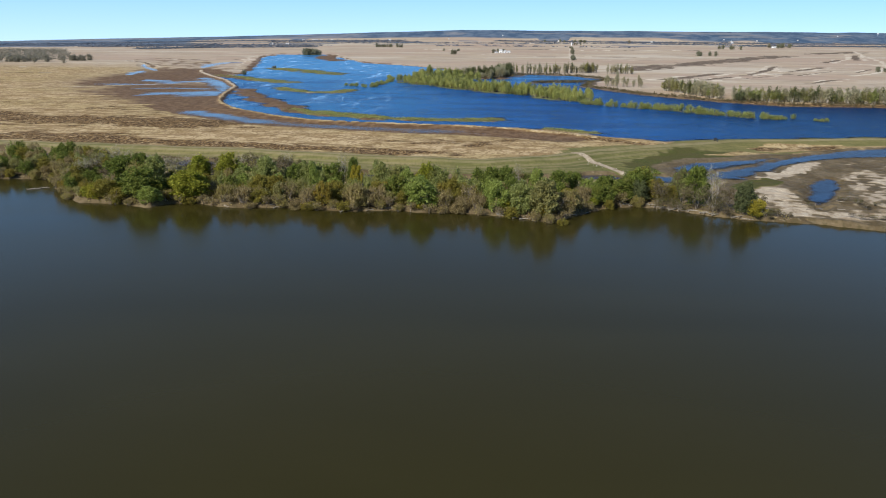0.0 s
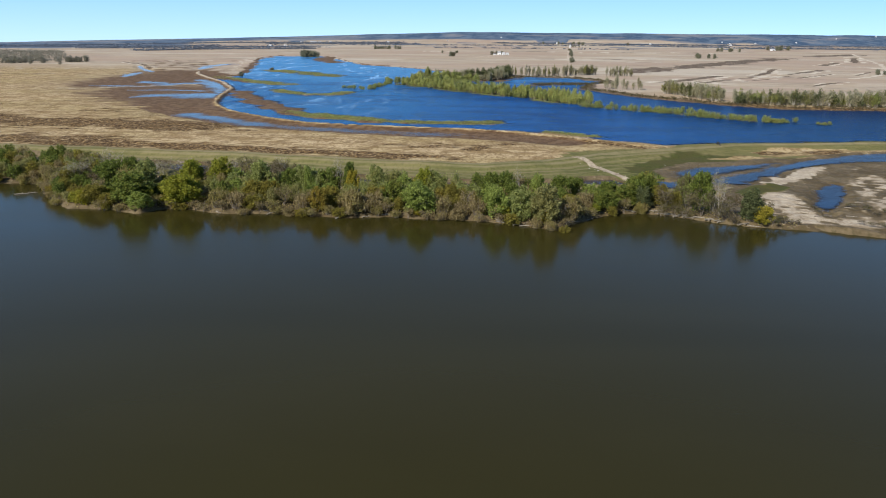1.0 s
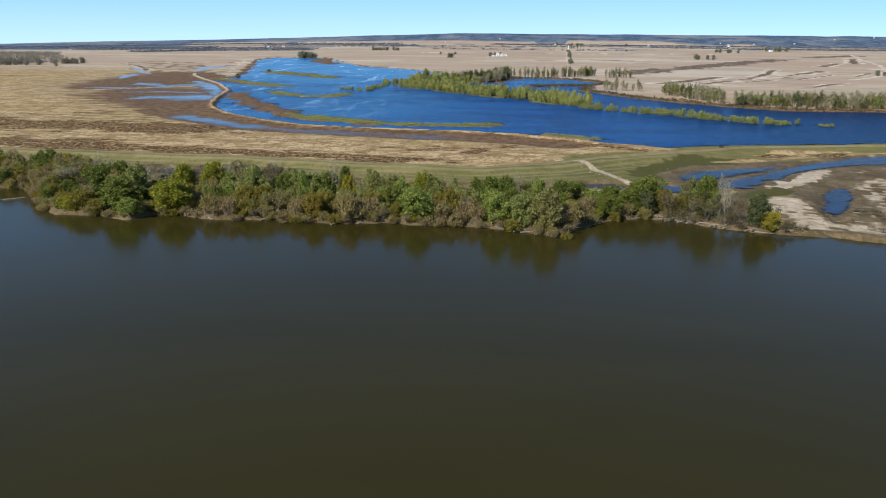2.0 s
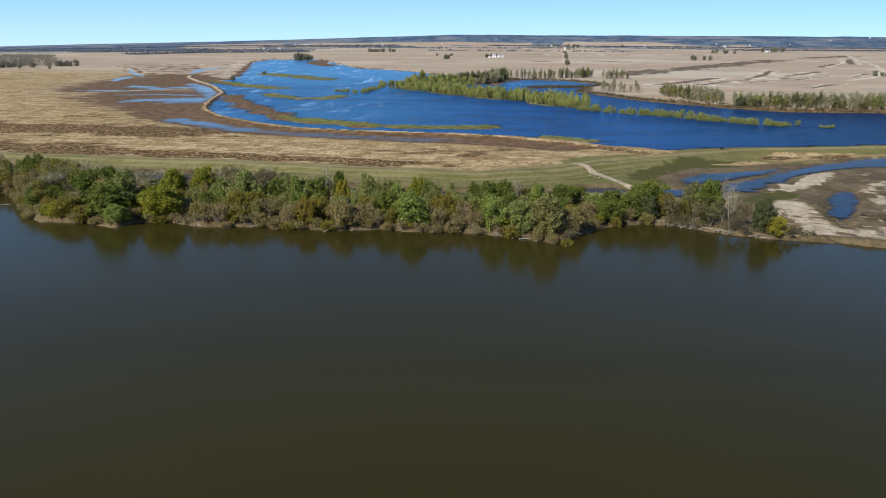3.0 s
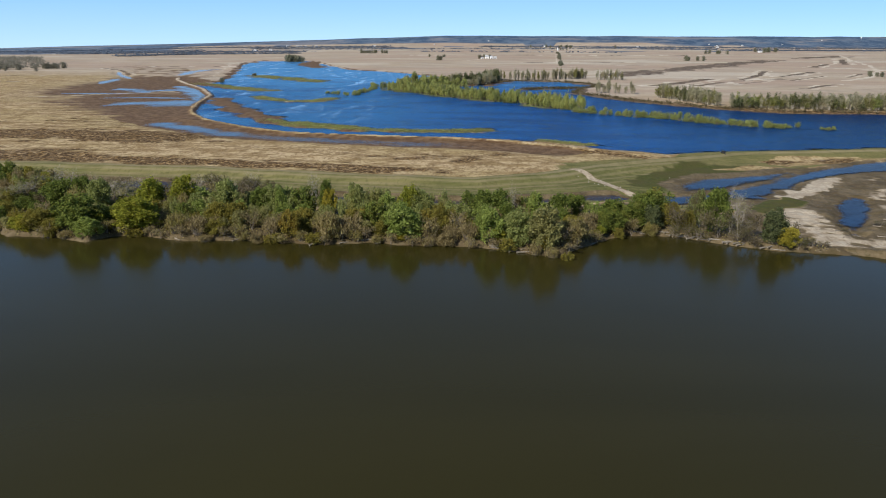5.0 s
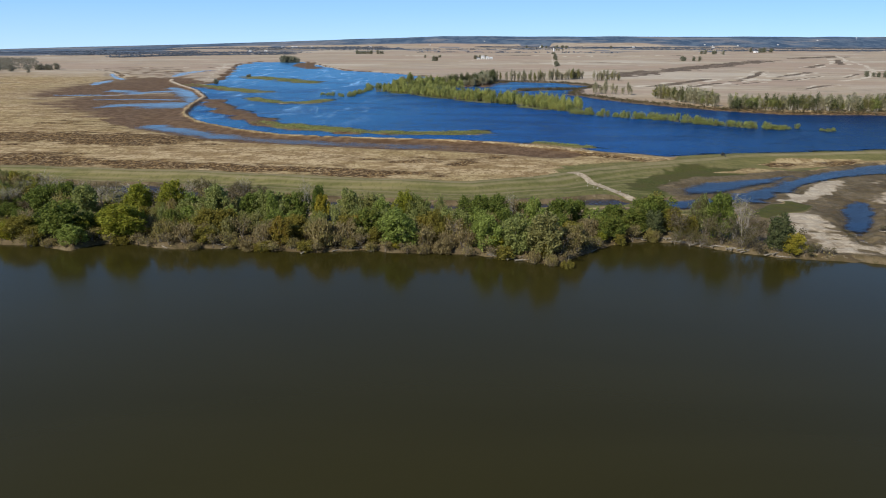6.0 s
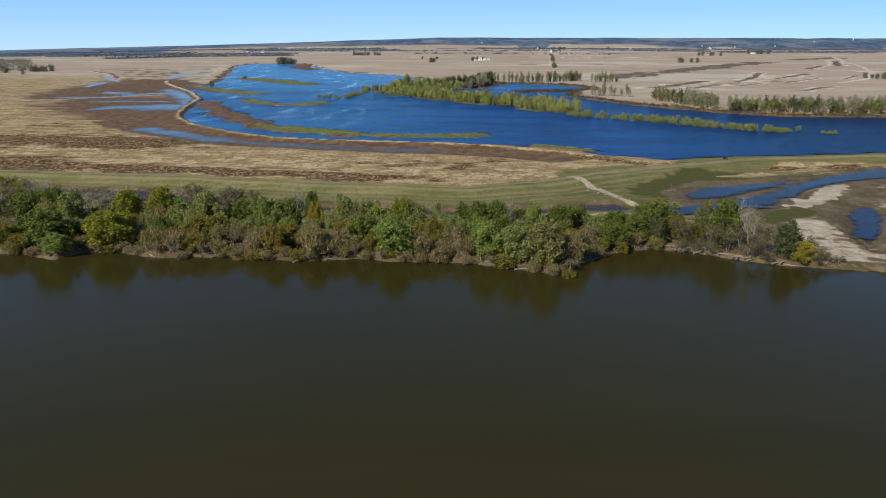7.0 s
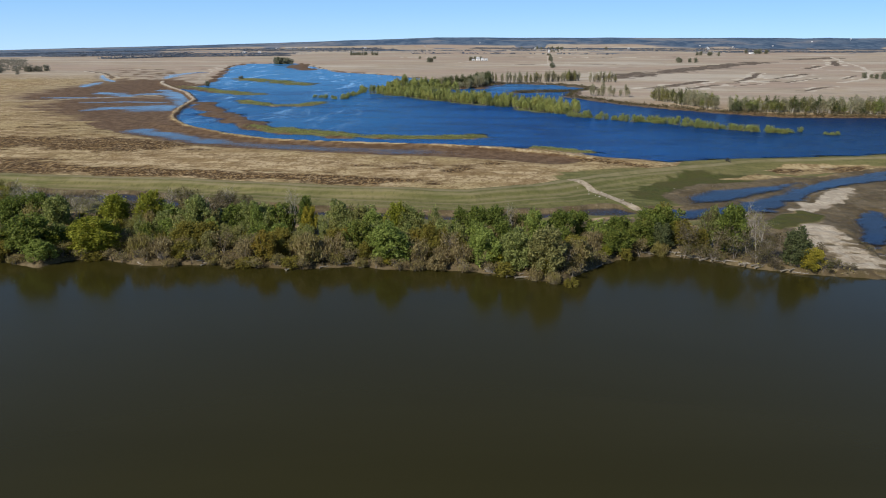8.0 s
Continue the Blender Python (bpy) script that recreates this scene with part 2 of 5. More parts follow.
GROUND = ground_material()
RIVER = river_material()
FLOOD = flood_material()
SHALLOW = shallow_material("calm_shallow_flood_water", (0.045, 0.055, 0.085), (0.070, 0.075, 0.095), 0.05, 0.02, 0.9)
BACKWATER = shallow_material("still_muddy_backwater", (0.006, 0.015, 0.050), (0.016, 0.022, 0.044), 0.16, 0.10, 0.20)
LEAVES = {
    "green": leaf_material("green_leaves", (0.092, 0.120, 0.022), (0.207, 0.245, 0.048), (0.215, 0.205, 0.040), 0.10),
    "lightgreen": leaf_material("light_green_leaves", (0.165, 0.207, 0.042), (0.315, 0.367, 0.088), (0.310, 0.300, 0.075), 0.08),
    "lime": leaf_material("lime_leaves", (0.165, 0.180, 0.020), (0.315, 0.320, 0.040), (0.350, 0.300, 0.038), 0.22),
    "grey": leaf_material("grey_green_leaves", (0.175, 0.197, 0.056), (0.345, 0.367, 0.118), (0.310, 0.290, 0.095), 0.14),
    "olive": leaf_material("olive_leaves", (0.160, 0.142, 0.027), (0.310, 0.265, 0.052), (0.300, 0.205, 0.035), 0.16),
    "yellow": leaf_material("yellow_leaves", (0.260, 0.222, 0.030), (0.470, 0.400, 0.055), (0.400, 0.285, 0.035), 0.18),
    "tan": leaf_material("tan_leaves", (0.190, 0.180, 0.060), (0.345, 0.320, 0.120), (0.250, 0.250, 0.070), 0.22),
    "brown": leaf_material("brown_leaves", (0.190, 0.145, 0.064), (0.375, 0.300, 0.140), (0.300, 0.265, 0.070), 0.26),
    "willow": leaf_material("willow_leaves", (0.270, 0.292, 0.080), (0.480, 0.490, 0.160), (0.430, 0.400, 0.115), 0.20),
    "poplar": leaf_material("poplar_leaves", (0.270, 0.258, 0.150), (0.440, 0.410, 0.250), (0.370, 0.320, 0.190), 0.25),
    "reed": leaf_material("reed_green_leaves", (0.225, 0.250, 0.080), (0.400, 0.425, 0.140), (0.330, 0.320, 0.110), 0.15),
    "dull": leaf_material("dull_green_leaves", (0.075, 0.092, 0.035), (0.165, 0.180, 0.075), (0.170, 0.150, 0.065), 0.20),
    "dusk": leaf_material("dark_brown_leaves", (0.085, 0.068, 0.036), (0.200, 0.158, 0.080), (0.150, 0.140, 0.045), 0.30),
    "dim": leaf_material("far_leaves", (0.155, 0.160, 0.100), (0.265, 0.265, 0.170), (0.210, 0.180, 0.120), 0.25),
    # leaf colour carries the pale blue of air haze
    "haze": leaf_material("haze_tinted_leaves", (0.110, 0.135, 0.170), (0.155, 0.180, 0.215), (0.170, 0.175, 0.190), 0.20),
    "bare": leaf_material("bare_wood_twigs", (0.170, 0.158, 0.120), (0.270, 0.255, 0.195), (0.220, 0.215, 0.140), 0.25),
}
BARK = plain_material("grey_bark", (0.15, 0.12, 0.09), (0.27, 0.23, 0.18), 1.5)
PALE_BARK = plain_material("pale_bark", (0.24, 0.21, 0.17), (0.36, 0.32, 0.26), 1.5)
DRIFT = plain_material("bleached_driftwood", (0.17, 0.145, 0.11), (0.32, 0.28, 0.22), 2.0)
ROCK = plain_material("pale_limestone", (0.28, 0.255, 0.21), (0.42, 0.385, 0.33), 1.2)
WHITE = plain_material("white_siding", (0.74, 0.73, 0.70), (0.82, 0.81, 0.79), 0.4, 0.6)
ROOF = plain_material("grey_roofing", (0.16, 0.15, 0.15), (0.26, 0.25, 0.24), 0.5, 0.7)
GLASS = plain_material("dark_window_glass", (0.02, 0.025, 0.03), (0.03, 0.035, 0.04), 0.3, 0.1)
STEEL = plain_material("dark_painted_steel", (0.02, 0.02, 0.022), (0.05, 0.05, 0.05), 3.0, 0.5)
RUBBER = plain_material("black_rubber", (0.012, 0.012, 0.012), (0.025, 0.025, 0.025), 3.0, 0.8)


# ---- the lie of the land ----
BANK_X = (-5000, -400, -190, -168, -158, -147, -136, -120, -108, -104, -95, -81, -61, -36, -23, -14, 1, 14, 23, 33, 38, 50, 57, 64, 74, 84, 97, 118, 137, 160, 400, 5000)
BANK_Y = (300, 298, 287, 288, 272, 258, 247, 246, 241, 247, 249, 243, 244, 240, 243, 240, 240, 237, 233, 228, 236, 248, 252, 254, 251, 244, 237, 233, 225, 222, 200, 190)
LEVEE = ((-900, 422), (-400, 384), (-192, 363), (-114, 353), (-30, 336), (13, 331), (41, 342), (69, 362), (110, 386), (154, 411), (242, 427), (420, 440), (900, 458))
DIKE = ((112, 405), (80, 433), (41, 463), (9, 474), (-24, 480), (-58, 486), (-101, 497), (-136, 523), (-176, 567), (-201, 611), (-212, 641), (-228, 705), (-246, 800), (-286, 896), (-341, 996), (-378, 1068), (-395, 1124))
LAKE = ((900, 490), (420, 466), (250, 450), (158, 434), (120, 424), (92, 438), (61, 464), (20, 482), (-30, 490), (-62, 495), (-103, 506), (-138, 531), (-177, 573), (-201, 616), (-212, 645), (-228, 707), (-246, 802), (-284, 895), (-330, 985), (-310, 1040), (-322, 1130), (-385, 1400), (-462, 1728), (-470, 1930), (-356, 1960), (-263, 1674), (-185, 1454), (-83, 1352), (44, 1100), (100, 1105), (165, 1085), (200, 1010), (160, 930), (142, 867), (184, 760), (237, 694), (290, 652), (368, 650), (520, 640), (900, 640))
CHANNEL = ((89, 312), (105, 318), (120, 327), (134, 337), (155, 355), (172, 371), (189, 382), (217, 399), (320, 430), (320, 397), (203, 374), (185, 367), (169, 358), (155, 347), (144, 331), (135, 331), (133, 321), (125, 317), (125, 310), (119, 312), (103, 306), (88, 301), (82, 304))
NORTH_POOL = ((100, 337), (117, 353), (129, 355), (141, 360), (154, 366), (163, 370), (144, 352), (129, 341), (113, 330), (100, 327))
# sand on the bar, a grassy knoll and tan patches below the levee
UPPER_SAND = ((155, 347), (169, 358), (176, 354), (171, 342), (160, 332), (147, 317), (138, 314), (127, 308), (123, 315), (133, 322), (144, 332))
TONGUE = ((117, 287), (124, 292), (131, 286), (130, 275), (123, 270), (117, 275))
LOW_SAND = ((102, 242), (110, 262), (116, 273), (124, 272), (131, 276), (134, 268), (126, 256), (128, 248), (150, 246), (172, 240), (172, 228), (120, 236))
EAST_SAND = ((166, 316), (182, 330), (205, 320), (192, 280), (168, 250), (148, 247), (151, 268), (160, 290))
KNOLL = ((111, 281), (113, 291), (123, 302), (133, 309), (136, 302), (129, 294), (121, 290))
TAN_FLATS = (((157, 397), (177, 408), (217, 412), (212, 398), (186, 391), (166, 382)), ((127, 371), (150, 389), (163, 379), (150, 372)))
# thin sheets of water on the mudflat: x, y and half width along each
PUDDLES = (
    ((-304, 684, 5), (-290, 708, 18), (-264, 712, 32), (-244, 714, 36), (-233, 700, 24)),
    ((-410, 820, 4), (-388, 822, 9), (-352, 822, 6), (-330, 846, 5)),
    ((-388, 904, 4), (-368, 884, 17), (-338, 862, 14), (-310, 886, 20), (-288, 880, 12)),
    ((-450, 992, 4), (-463, 1045, 15), (-473, 1096, 5)),
    ((-332, 946, 10), (-298, 892, 17), (-270, 836, 17), (-252, 782, 14), (-242, 748, 6)),
    ((-422, 1210, 7), (-448, 1330, 17), (-440, 1420, 15), (-406, 1420, 5)),
    ((-345, 765, 3), (-300, 776, 7), (-268, 770, 9)),
    ((-570, 1319, 4), (-520, 1210, 6), (-462, 1111, 6)),
)
POND = ((145, 296), (153, 306), (161, 313), (163, 309), (154, 290), (147, 276), (138, 265), (132, 255), (129, 253), (131, 262), (133, 271))
MUDFLAT = ((-475, 900), (-480, 1170), (-411, 1175), (-300, 940), (-262, 830), (-220, 680), (-206, 610), (-225, 560), (-312, 640), (-400, 745))
WETDITCH = ((-240, 588), (-200, 546), (-175, 524), (-151, 505), (-129, 490), (-92, 475), (-57, 464), (-25, 459), (10, 452), (40, 441), (60, 430))
SLOUGH = ((-260, 362), (-190, 346), (-120, 327), (-75, 314), (-30, 305), (8, 299), (40, 303), (70, 310), (84, 312))
TRACK = ((57, 354), (63, 349), (66, 339), (69, 329), (72, 320), (74.5, 314))
# low islands in the flood: end to end lines with their half widths
ISLES = (
    (((-132, 576), (-107, 551), (-82, 534), (-50, 521), (-20, 516), (4, 518), (24, 525)), 8.5, "grass"),
    (((-128, 570), (-104, 552), (-76, 533), (-50, 522)), 13, "grass"),
    (((-228, 770), (-200, 700), (-174, 646), (-149, 605), (-126, 570)), 12, "mud"),
    (((-193, 802), (-172, 758), (-150, 738)), 6, "mud"),
    (((-352, 1075), (-336, 1030), (-318, 998)), 15, "mud"),
    (((-300, 1205), (-265, 1174), (-222, 1125), (-186, 1076)), 23, "grass"),
    (((-330, 1005), (-286, 962), (-251, 922), (-211, 890)), 17, "grass"),
    (((-196, 792), (-158, 745), (-127, 745), (-115, 782)), 9, "grass"),
    (((58, 474), (72, 464), (86, 457)), 4, "grass"),
    (((-70, 908), (-34, 862), (6, 804), (42, 762), (74, 722), (92, 690)), 10, "grass"),
    (((-60, 1022), (-10, 1024), (40, 1010), (66, 1070), (76, 1130)), 22, "mud"),
    (((166, 950), (123, 940), (90, 924)), 7, "mud"),
    (((-330, 1850), (-310, 1700), (-262, 1560)), 22, "mud"),
)
# ditches and drains in the far fields, with half widths
DRAINS = (
    (((301, 1285), (391, 1429), (537, 1646), (686, 1850), (926, 2174)), 56), (((537, 1646), (686, 1850), (926, 2174)), 45), (((1112, 2380), (1214, 2473), (1343, 2578)), 60),
    (((449, 1154), (540, 1310), (620, 1481)), 9), (((556, 1263), (695, 1442)), 12), (((447, 956), (536, 1053)), 8),
    (((273, 996), (410, 1181)), 13), (((327, 1000), (398, 1092)), 10), (((427, 1123), (524, 1192)), 10),
    (((-655, 1437), (-566, 1329), (-501, 1200)), 6),
    (((520, 1150), (640, 1290)), 5), (((660, 1250), (760, 1390)), 6), (((400, 1050), (470, 1120)), 5), (((820, 1700), (960, 1900)), 12), (((1000, 1900), (1200, 2300)), 14), (((300, 1480), (520, 1500)), 7),
    (((200, 1900), (480, 1960)), 10), (((-100, 2500), (300, 2560)), 14), (((420, 2500), (900, 2650)), 16), (((700, 1150), (840, 1330)), 8), (((-600, 1500), (-420, 1560)), 9), (((-820, 1120), (-620, 1160)), 7), (((-760, 960), (-560, 1010)), 6),
)


def to_line(x, y, line):
    """The distance from each point to a line of several legs."""
    best = np.full(x.shape, 1e9)
    for (ax, ay), (bx, by) in zip(line, line[1:]):
        dx, dy = bx - ax, by - ay
        s = np.clip(((x - ax) * dx + (y - ay) * dy) / (dx * dx + dy * dy), 0, 1)
        best = np.minimum(best, np.hypot(x - ax - s * dx, y - ay - s * dy))
    return best


def to_strip(x, y, strip):
    """The distance to a line in half widths, which change along it."""
    best = np.full(x.shape, 1e9)
    for (ax, ay, aw), (bx, by, bw) in zip(strip, strip[1:]):
        dx, dy = bx - ax, by - ay
        s = np.clip(((x - ax) * dx + (y - ay) * dy) / (dx * dx + dy * dy), 0, 1)
        best = np.minimum(best, np.hypot(x - ax - s * dx, y - ay - s * dy) / (aw + (bw - aw) * s))
    return best


def to_shape(x, y, shape):
    """The distance to a closed outline, negative inside."""
    closed = tuple(shape) + (shape[0],)
    inside = np.zeros(x.shape, bool)
    for (ax, ay), (bx, by) in zip(closed, closed[1:]):
        if ay != by:
            inside ^= ((ay > y) != (by > y)) & (x < (bx - ax) * (y - ay) / (by - ay) + ax)
    d = to_line(x, y, closed)
    return np.where(inside, -d, d)


def smooth(v, lo, hi):
    s = np.clip((v - lo) / (hi - lo), 0, 1)
    return s * s * (3 - 2 * s)


def waves(x, y, size, seed):
    """A soft random field of about -1 to 1, with lumps of that size."""
    rng = np.random.RandomState(seed)
    total, weight = np.zeros(x.shape), 0.0
    for k in range(9):
        a, p = rng.uniform(0, 2 * math.pi, 2)
        f = 2 * math.pi / size * rng.uniform(0.5, 2.6)
        w = 1.0 / (0.6 + f * size / 6)
        total += w * np.sin(f * (x * math.cos(a) + y * math.sin(a)) + p + 1.3 * np.sin(0.37 * f * (x * math.sin(a) - y * math.cos(a)) + 2 * p))
        weight += w
    return total / weight * 1.6


def land(x, y):
    """Height of the ground and its cover, for arrays of x and y."""
    x, y = np.asarray(x, float), np.asarray(y, float)
    w20, w7, w60 = waves(x, y, 20, 1), waves(x, y, 7, 2), waves(x, y, 60, 3)
    shore = y - np.interp(x, BANK_X, BANK_Y) - 2.2 + 0.9 * w7
    z = 1.3 + 0.25 * w20 + 0.15 * w60
    cover = {k: np.zeros(x.shape) for k in ("grass", "stubble", "mud", "sand", "plough", "wood", "worn", "lush")}
    # fields: pale straw with darker stubble in strips that follow the levee
    lev = to_line(x, y, LEVEE)
    north = (y > np.interp(x, [p[0] for p in LEVEE], [p[1] for p in LEVEE])).astype(float)
    bend = lev + 9 * w60 + 4 * w20
    strips = 1.1 * np.exp(-((lev + 3 * w60 + 4 * w20 + 2.5 * w7 - 27) / 12) ** 2) * smooth(x, 40, -40) + 0.66 * np.exp(-((bend - 66) / 9) ** 2) * smooth(x, 90, 20) * smooth(x, -90, -40) + 1.1 * np.exp(-((bend - 112) / 27) ** 2) * smooth(x, -100, -190) + 0.35 * smooth(waves(x * 0.4, y, 16, 33), 0.25, 0.6) * smooth(lev, 20, 40)
    strips = strips + (0.5 * smooth(waves(x * 0.22, y, 42, 37), 0.0, 0.5) + 0.35 * smooth(waves(x * 0.3, y, 17, 38), 0.2, 0.6)) * smooth(x, -60, -200) * smooth(lev, 15, 40)
    cover["stubble"] = np.clip(strips * north * (0.85 + 0.25 * w20), 0, 1) * smooth(y, 700, 560)
    # levee of mown grass
    z += (2.5 - 1.0 * smooth(x, 90, 150)) * (1 - smooth(lev, 1.8, 11)) * smooth(x, 300, 240) + 1.2 * (1 - smooth(lev, 1.8, 8)) * smooth(x, 240, 300)
    south = lev * (1 - north)
    cover["grass"] = np.maximum((1 - smooth(lev - 26 * smooth(x, 112, 140), 8, 11)) * north, (1 - north) * smooth(shore, 30, 40)) * (1 - 0.6 * smooth(x, 165, 215) * smooth(south, 9, 15))
    cover["lush"] = 0.9 * smooth(to_shape(x, y, ((74, 334), (92, 362), (124, 387), (146, 384), (140, 368), (116, 356), (98, 336), (88, 324))) + 5 * w20 + 2 * w7, 10, -8)
    east = smooth(x, 62, 85) * smooth(y, 285, 300) * (1 - north)
    cover["grass"] = np.maximum(cover["grass"], smooth(np.hypot((x - 115) / 2.2, y - 372) + 5 * w20, 40, 16))
    # east flat: tan patches, mud and sandbars
    east_south = (1 - north) * smooth(x, 120, 150)
    tan = np.zeros(x.shape)
    for shape in TAN_FLATS:
        tan = np.maximum(tan, smooth(to_shape(x, y, shape) + 3.0 * waves(x * 0.5, y, 14, 22) + 1.0 * w7, 2.5, -2.5))
    cover["grass"] *= 1 - tan
    cover["sand"] = np.maximum(cover["sand"], (0.30 + 0.12 * w7) * tan)
    cover["stubble"] = np.maximum(cover["stubble"], 0.7 * east_south * smooth(w20 + 0.5 * w60, -0.4, 0.5) * smooth(lev, 9, 15))
    cover["mud"] = np.maximum(cover["mud"], (0.58 + 0.25 * w20) * east * smooth(x + 0.6 * (370 - y), 110, 170) * smooth(lev, 10, 18) * (1 - tan))
    z = z * (1 - east) + (0.55 + 0.10 * w20 + (2.5 - 0.8 * smooth(x, 90, 150)) * (1 - smooth(lev, 1.8, 14))) * east
    # the river bed and its bank
    z = np.where(shore > 0, 0.15 + (z - 0.15) * smooth(shore, -0.5, 2.5), -np.minimum(3.0, 0.22 * -shore) + 0.1)
    reach = 12 * smooth(x, -70, -95)
    belt = smooth(shore - reach, 48, 36) * smooth(x, 118, 104)
    cover["mud"] = np.maximum(cover["mud"], 0.7 * belt)
    cover["grass"] *= 1 - belt
    cover["sand"] = np.maximum(cover["sand"], (0.85 + 0.25 * w7) * smooth(shore, 5, 2) * smooth(shore, -2, 0))
    bar = smooth(x, 99, 106) * smooth(to_line(x, y, ((124, 200), (122, 313), (151, 343), (181, 365), (201, 371), (320, 394))) + 400 * (y < np.interp(x, (122, 151, 181, 201, 320), (313, 343, 365, 371, 394))), 0, 8) * smooth(shore, 0, 3) * (y < np.interp(x, (122, 151, 181, 201, 320), (313, 343, 365, 371, 394)))
    along_bar, across_bar = 0.66 * x + 0.75 * y, 0.75 * x - 0.66 * y
    fan = waves(along_bar * 0.30, across_bar, 15, 21) + 0.5 * w7
    fingers = 3.2 * fan + 1.2 * w7
    piled = np.maximum(smooth(to_shape(x, y, UPPER_SAND) + fingers, 3, -3), smooth(to_shape(x, y, TONGUE) + 0.7 * fingers, 2, -2.5))
    low_sand = smooth(to_shape(x, y, LOW_SAND) + 1.2 * fingers, 4, -4) * np.clip(0.62 + 0.45 * waves(across_bar * 0.3, along_bar, 6, 36) + 0.2 * w7, 0, 1)
    low_sand = np.maximum(low_sand, smooth(to_shape(x, y, EAST_SAND) + 1.4 * fingers, 4, -4) * np.clip(0.55 + 0.5 * fan + 0.3 * w7, 0, 1))
    bright = np.clip(0.24 + 0.24 * fan + np.maximum(0.9 * piled, 0.66 * low_sand), 0, 1)
    cover["sand"] = np.where(bar > 0, np.maximum(cover["sand"] * (1 - bar), bar * np.clip(1.35 * bright, 0, 1)), cover["sand"])
    cover["mud"] = cover["mud"] * (1 - bar) + bar * np.clip(1.18 - 1.45 * bright + 0.1 * w20, 0, 1)
    cover["stubble"] *= 1 - bar
    cover["mud"] = np.maximum(cover["mud"], (0.75 + 0.3 * w7 + 0.2 * w20) * smooth(shore, 6, 3) * smooth(x, 99, 106))
    knoll = smooth(to_shape(x, y, KNOLL) + 1.2 * w7 - 1.5, 2.5, -2.0)
    cover["grass"] = np.maximum(cover["grass"] * (1 - bar), smooth(knoll, 0.0, 0.3))
    cover["lush"] = np.maximum(cover["lush"], knoll)
    cover["mud"] *= 1 - smooth(knoll, 0.35, 0.9)
    cover["sand"] *= 1 - smooth(knoll, 0.0, 0.4)
    z += 0.6 * knoll + bar * (0.25 * fan + 0.12 * w7)
    # track from the levee to the bank
    tr = to_line(x, y, TRACK)
    cover["sand"] = np.maximum(cover["sand"], 0.78 * (1 - smooth(tr, 1.3, 2.8)))
    cover["grass"] *= smooth(tr, 1.2, 2.6)
    cover["mud"] *= smooth(tr, 1.2, 2.6)
    cover["worn"] = np.maximum(cover["worn"], smooth(np.abs(lev - 0.8), 1.4, 0.5))
    for off, much in ((4.5, 0.9), (9.0, 0.6), (14.0, 0.8), (21.0, 0.5)):
        cover["worn"] = np.maximum(cover["worn"], much * smooth(np.abs(lev - off + 0.7 * w60), 1.5, 0.4) * (1 - north) * smooth(x, 150, 100))
    cover["stubble"] = np.maximum(cover["stubble"], 0.55 * smooth(np.abs(lev * north - 10), 2.5, 1.0))
    # standing water: slough behind the trees, side channel, pond, wet ditch
    sl = to_line(x, y, SLOUGH) + 2.4 * w20 + 2.2 * waves(x, y, 34, 27) - 6 * np.exp(-((x + 116) / 28) ** 2) - 6 * np.exp(-((x - 62) / 9) ** 2 - ((y - 311) / 14) ** 2)
    z = np.where(tr > 5, z - 1.9 * smooth(sl, 6, 2.0), z - 0.7 * smooth(sl, 6, 2.0))
    cover["mud"] = np.maximum(cover["mud"], 0.8 * smooth(sl, 9, 5) * smooth(tr, 2, 4))
    for shape, depth, edge in ((CHANNEL, 2.2, 5.0), (NORTH_POOL, 1.9, 6.0), (POND, 2.7, 4.0)):
        d = to_shape(x, y, shape) + (0.9 * w7 + 0.8 * w20) * (0.85 if shape is POND else 1.0) 
        z -= depth * smooth(d, edge, -edge)
        cover["mud"] = np.maximum(cover["mud"], (0.75 + 0.3 * w20) * smooth(d, (2.1 if shape is NORTH_POOL else 1.5) * edge, (1.2 if shape is NORTH_POOL else 0.7) * edge) * smooth(x, 60, 90))
        cover["grass"] *= 1 - smooth(d, 1.5 * edge, 0.6 * edge)
    wd = to_line(x, y, WETDITCH) + 2.5 * w20 * smooth(x, 60, -100)
    z = z * (1 - smooth(wd, 27, 14)) + (0.16 - (0.34 + 0.14 * smooth(x, -90, -170)) * smooth(wd, 20, 2) * smooth(x, 50, -20) + 0.06 * w20) * smooth(wd, 27, 14)
    cover["mud"] = np.maximum(cover["mud"], smooth(wd, 20, 11) * smooth(y, 1200, 700) * (0.95 + 0.15 * w20))
    # the mudflat holds thin sheets of water
    mf = to_shape(x, y, MUDFLAT) + 10 * w60
    flat = smooth(mf, 35, -15)
    z = z * (1 - flat) + flat * (0.22 + 0.05 * w20)
    w_pool = waves(x * 0.35, y, 26, 9)
    for strip in PUDDLES:
        d = to_strip(x, y, strip) + 0.35 * w_pool + 0.15 * w20
        z = np.where(d < 1.9, np.minimum(z, 0.14 - 0.46 * smooth(d, 1.8, 0)), z)
    cover["stubble"] = np.maximum(cover["stubble"], 0.5 * smooth(mf, 90, 25) * smooth(waves(x * 0.3, y, 30, 31), 0.0, 0.6))
    cover["mud"] = np.maximum(cover["mud"], smooth(mf, 60, -50) * (0.76 + 0.3 * waves(x * 0.4, y, 50, 23)))
    cover["sand"] = np.maximum(cover["sand"], 0.6 * smooth(to_line(x, y, ((-420, 770), (-384, 790), (-352, 826), (-299, 868))), 6, 3))
    cover["mud"] *= 1 - 0.8 * smooth(to_line(x, y, ((-420, 770), (-384, 790), (-352, 826), (-299, 868))), 6, 3)
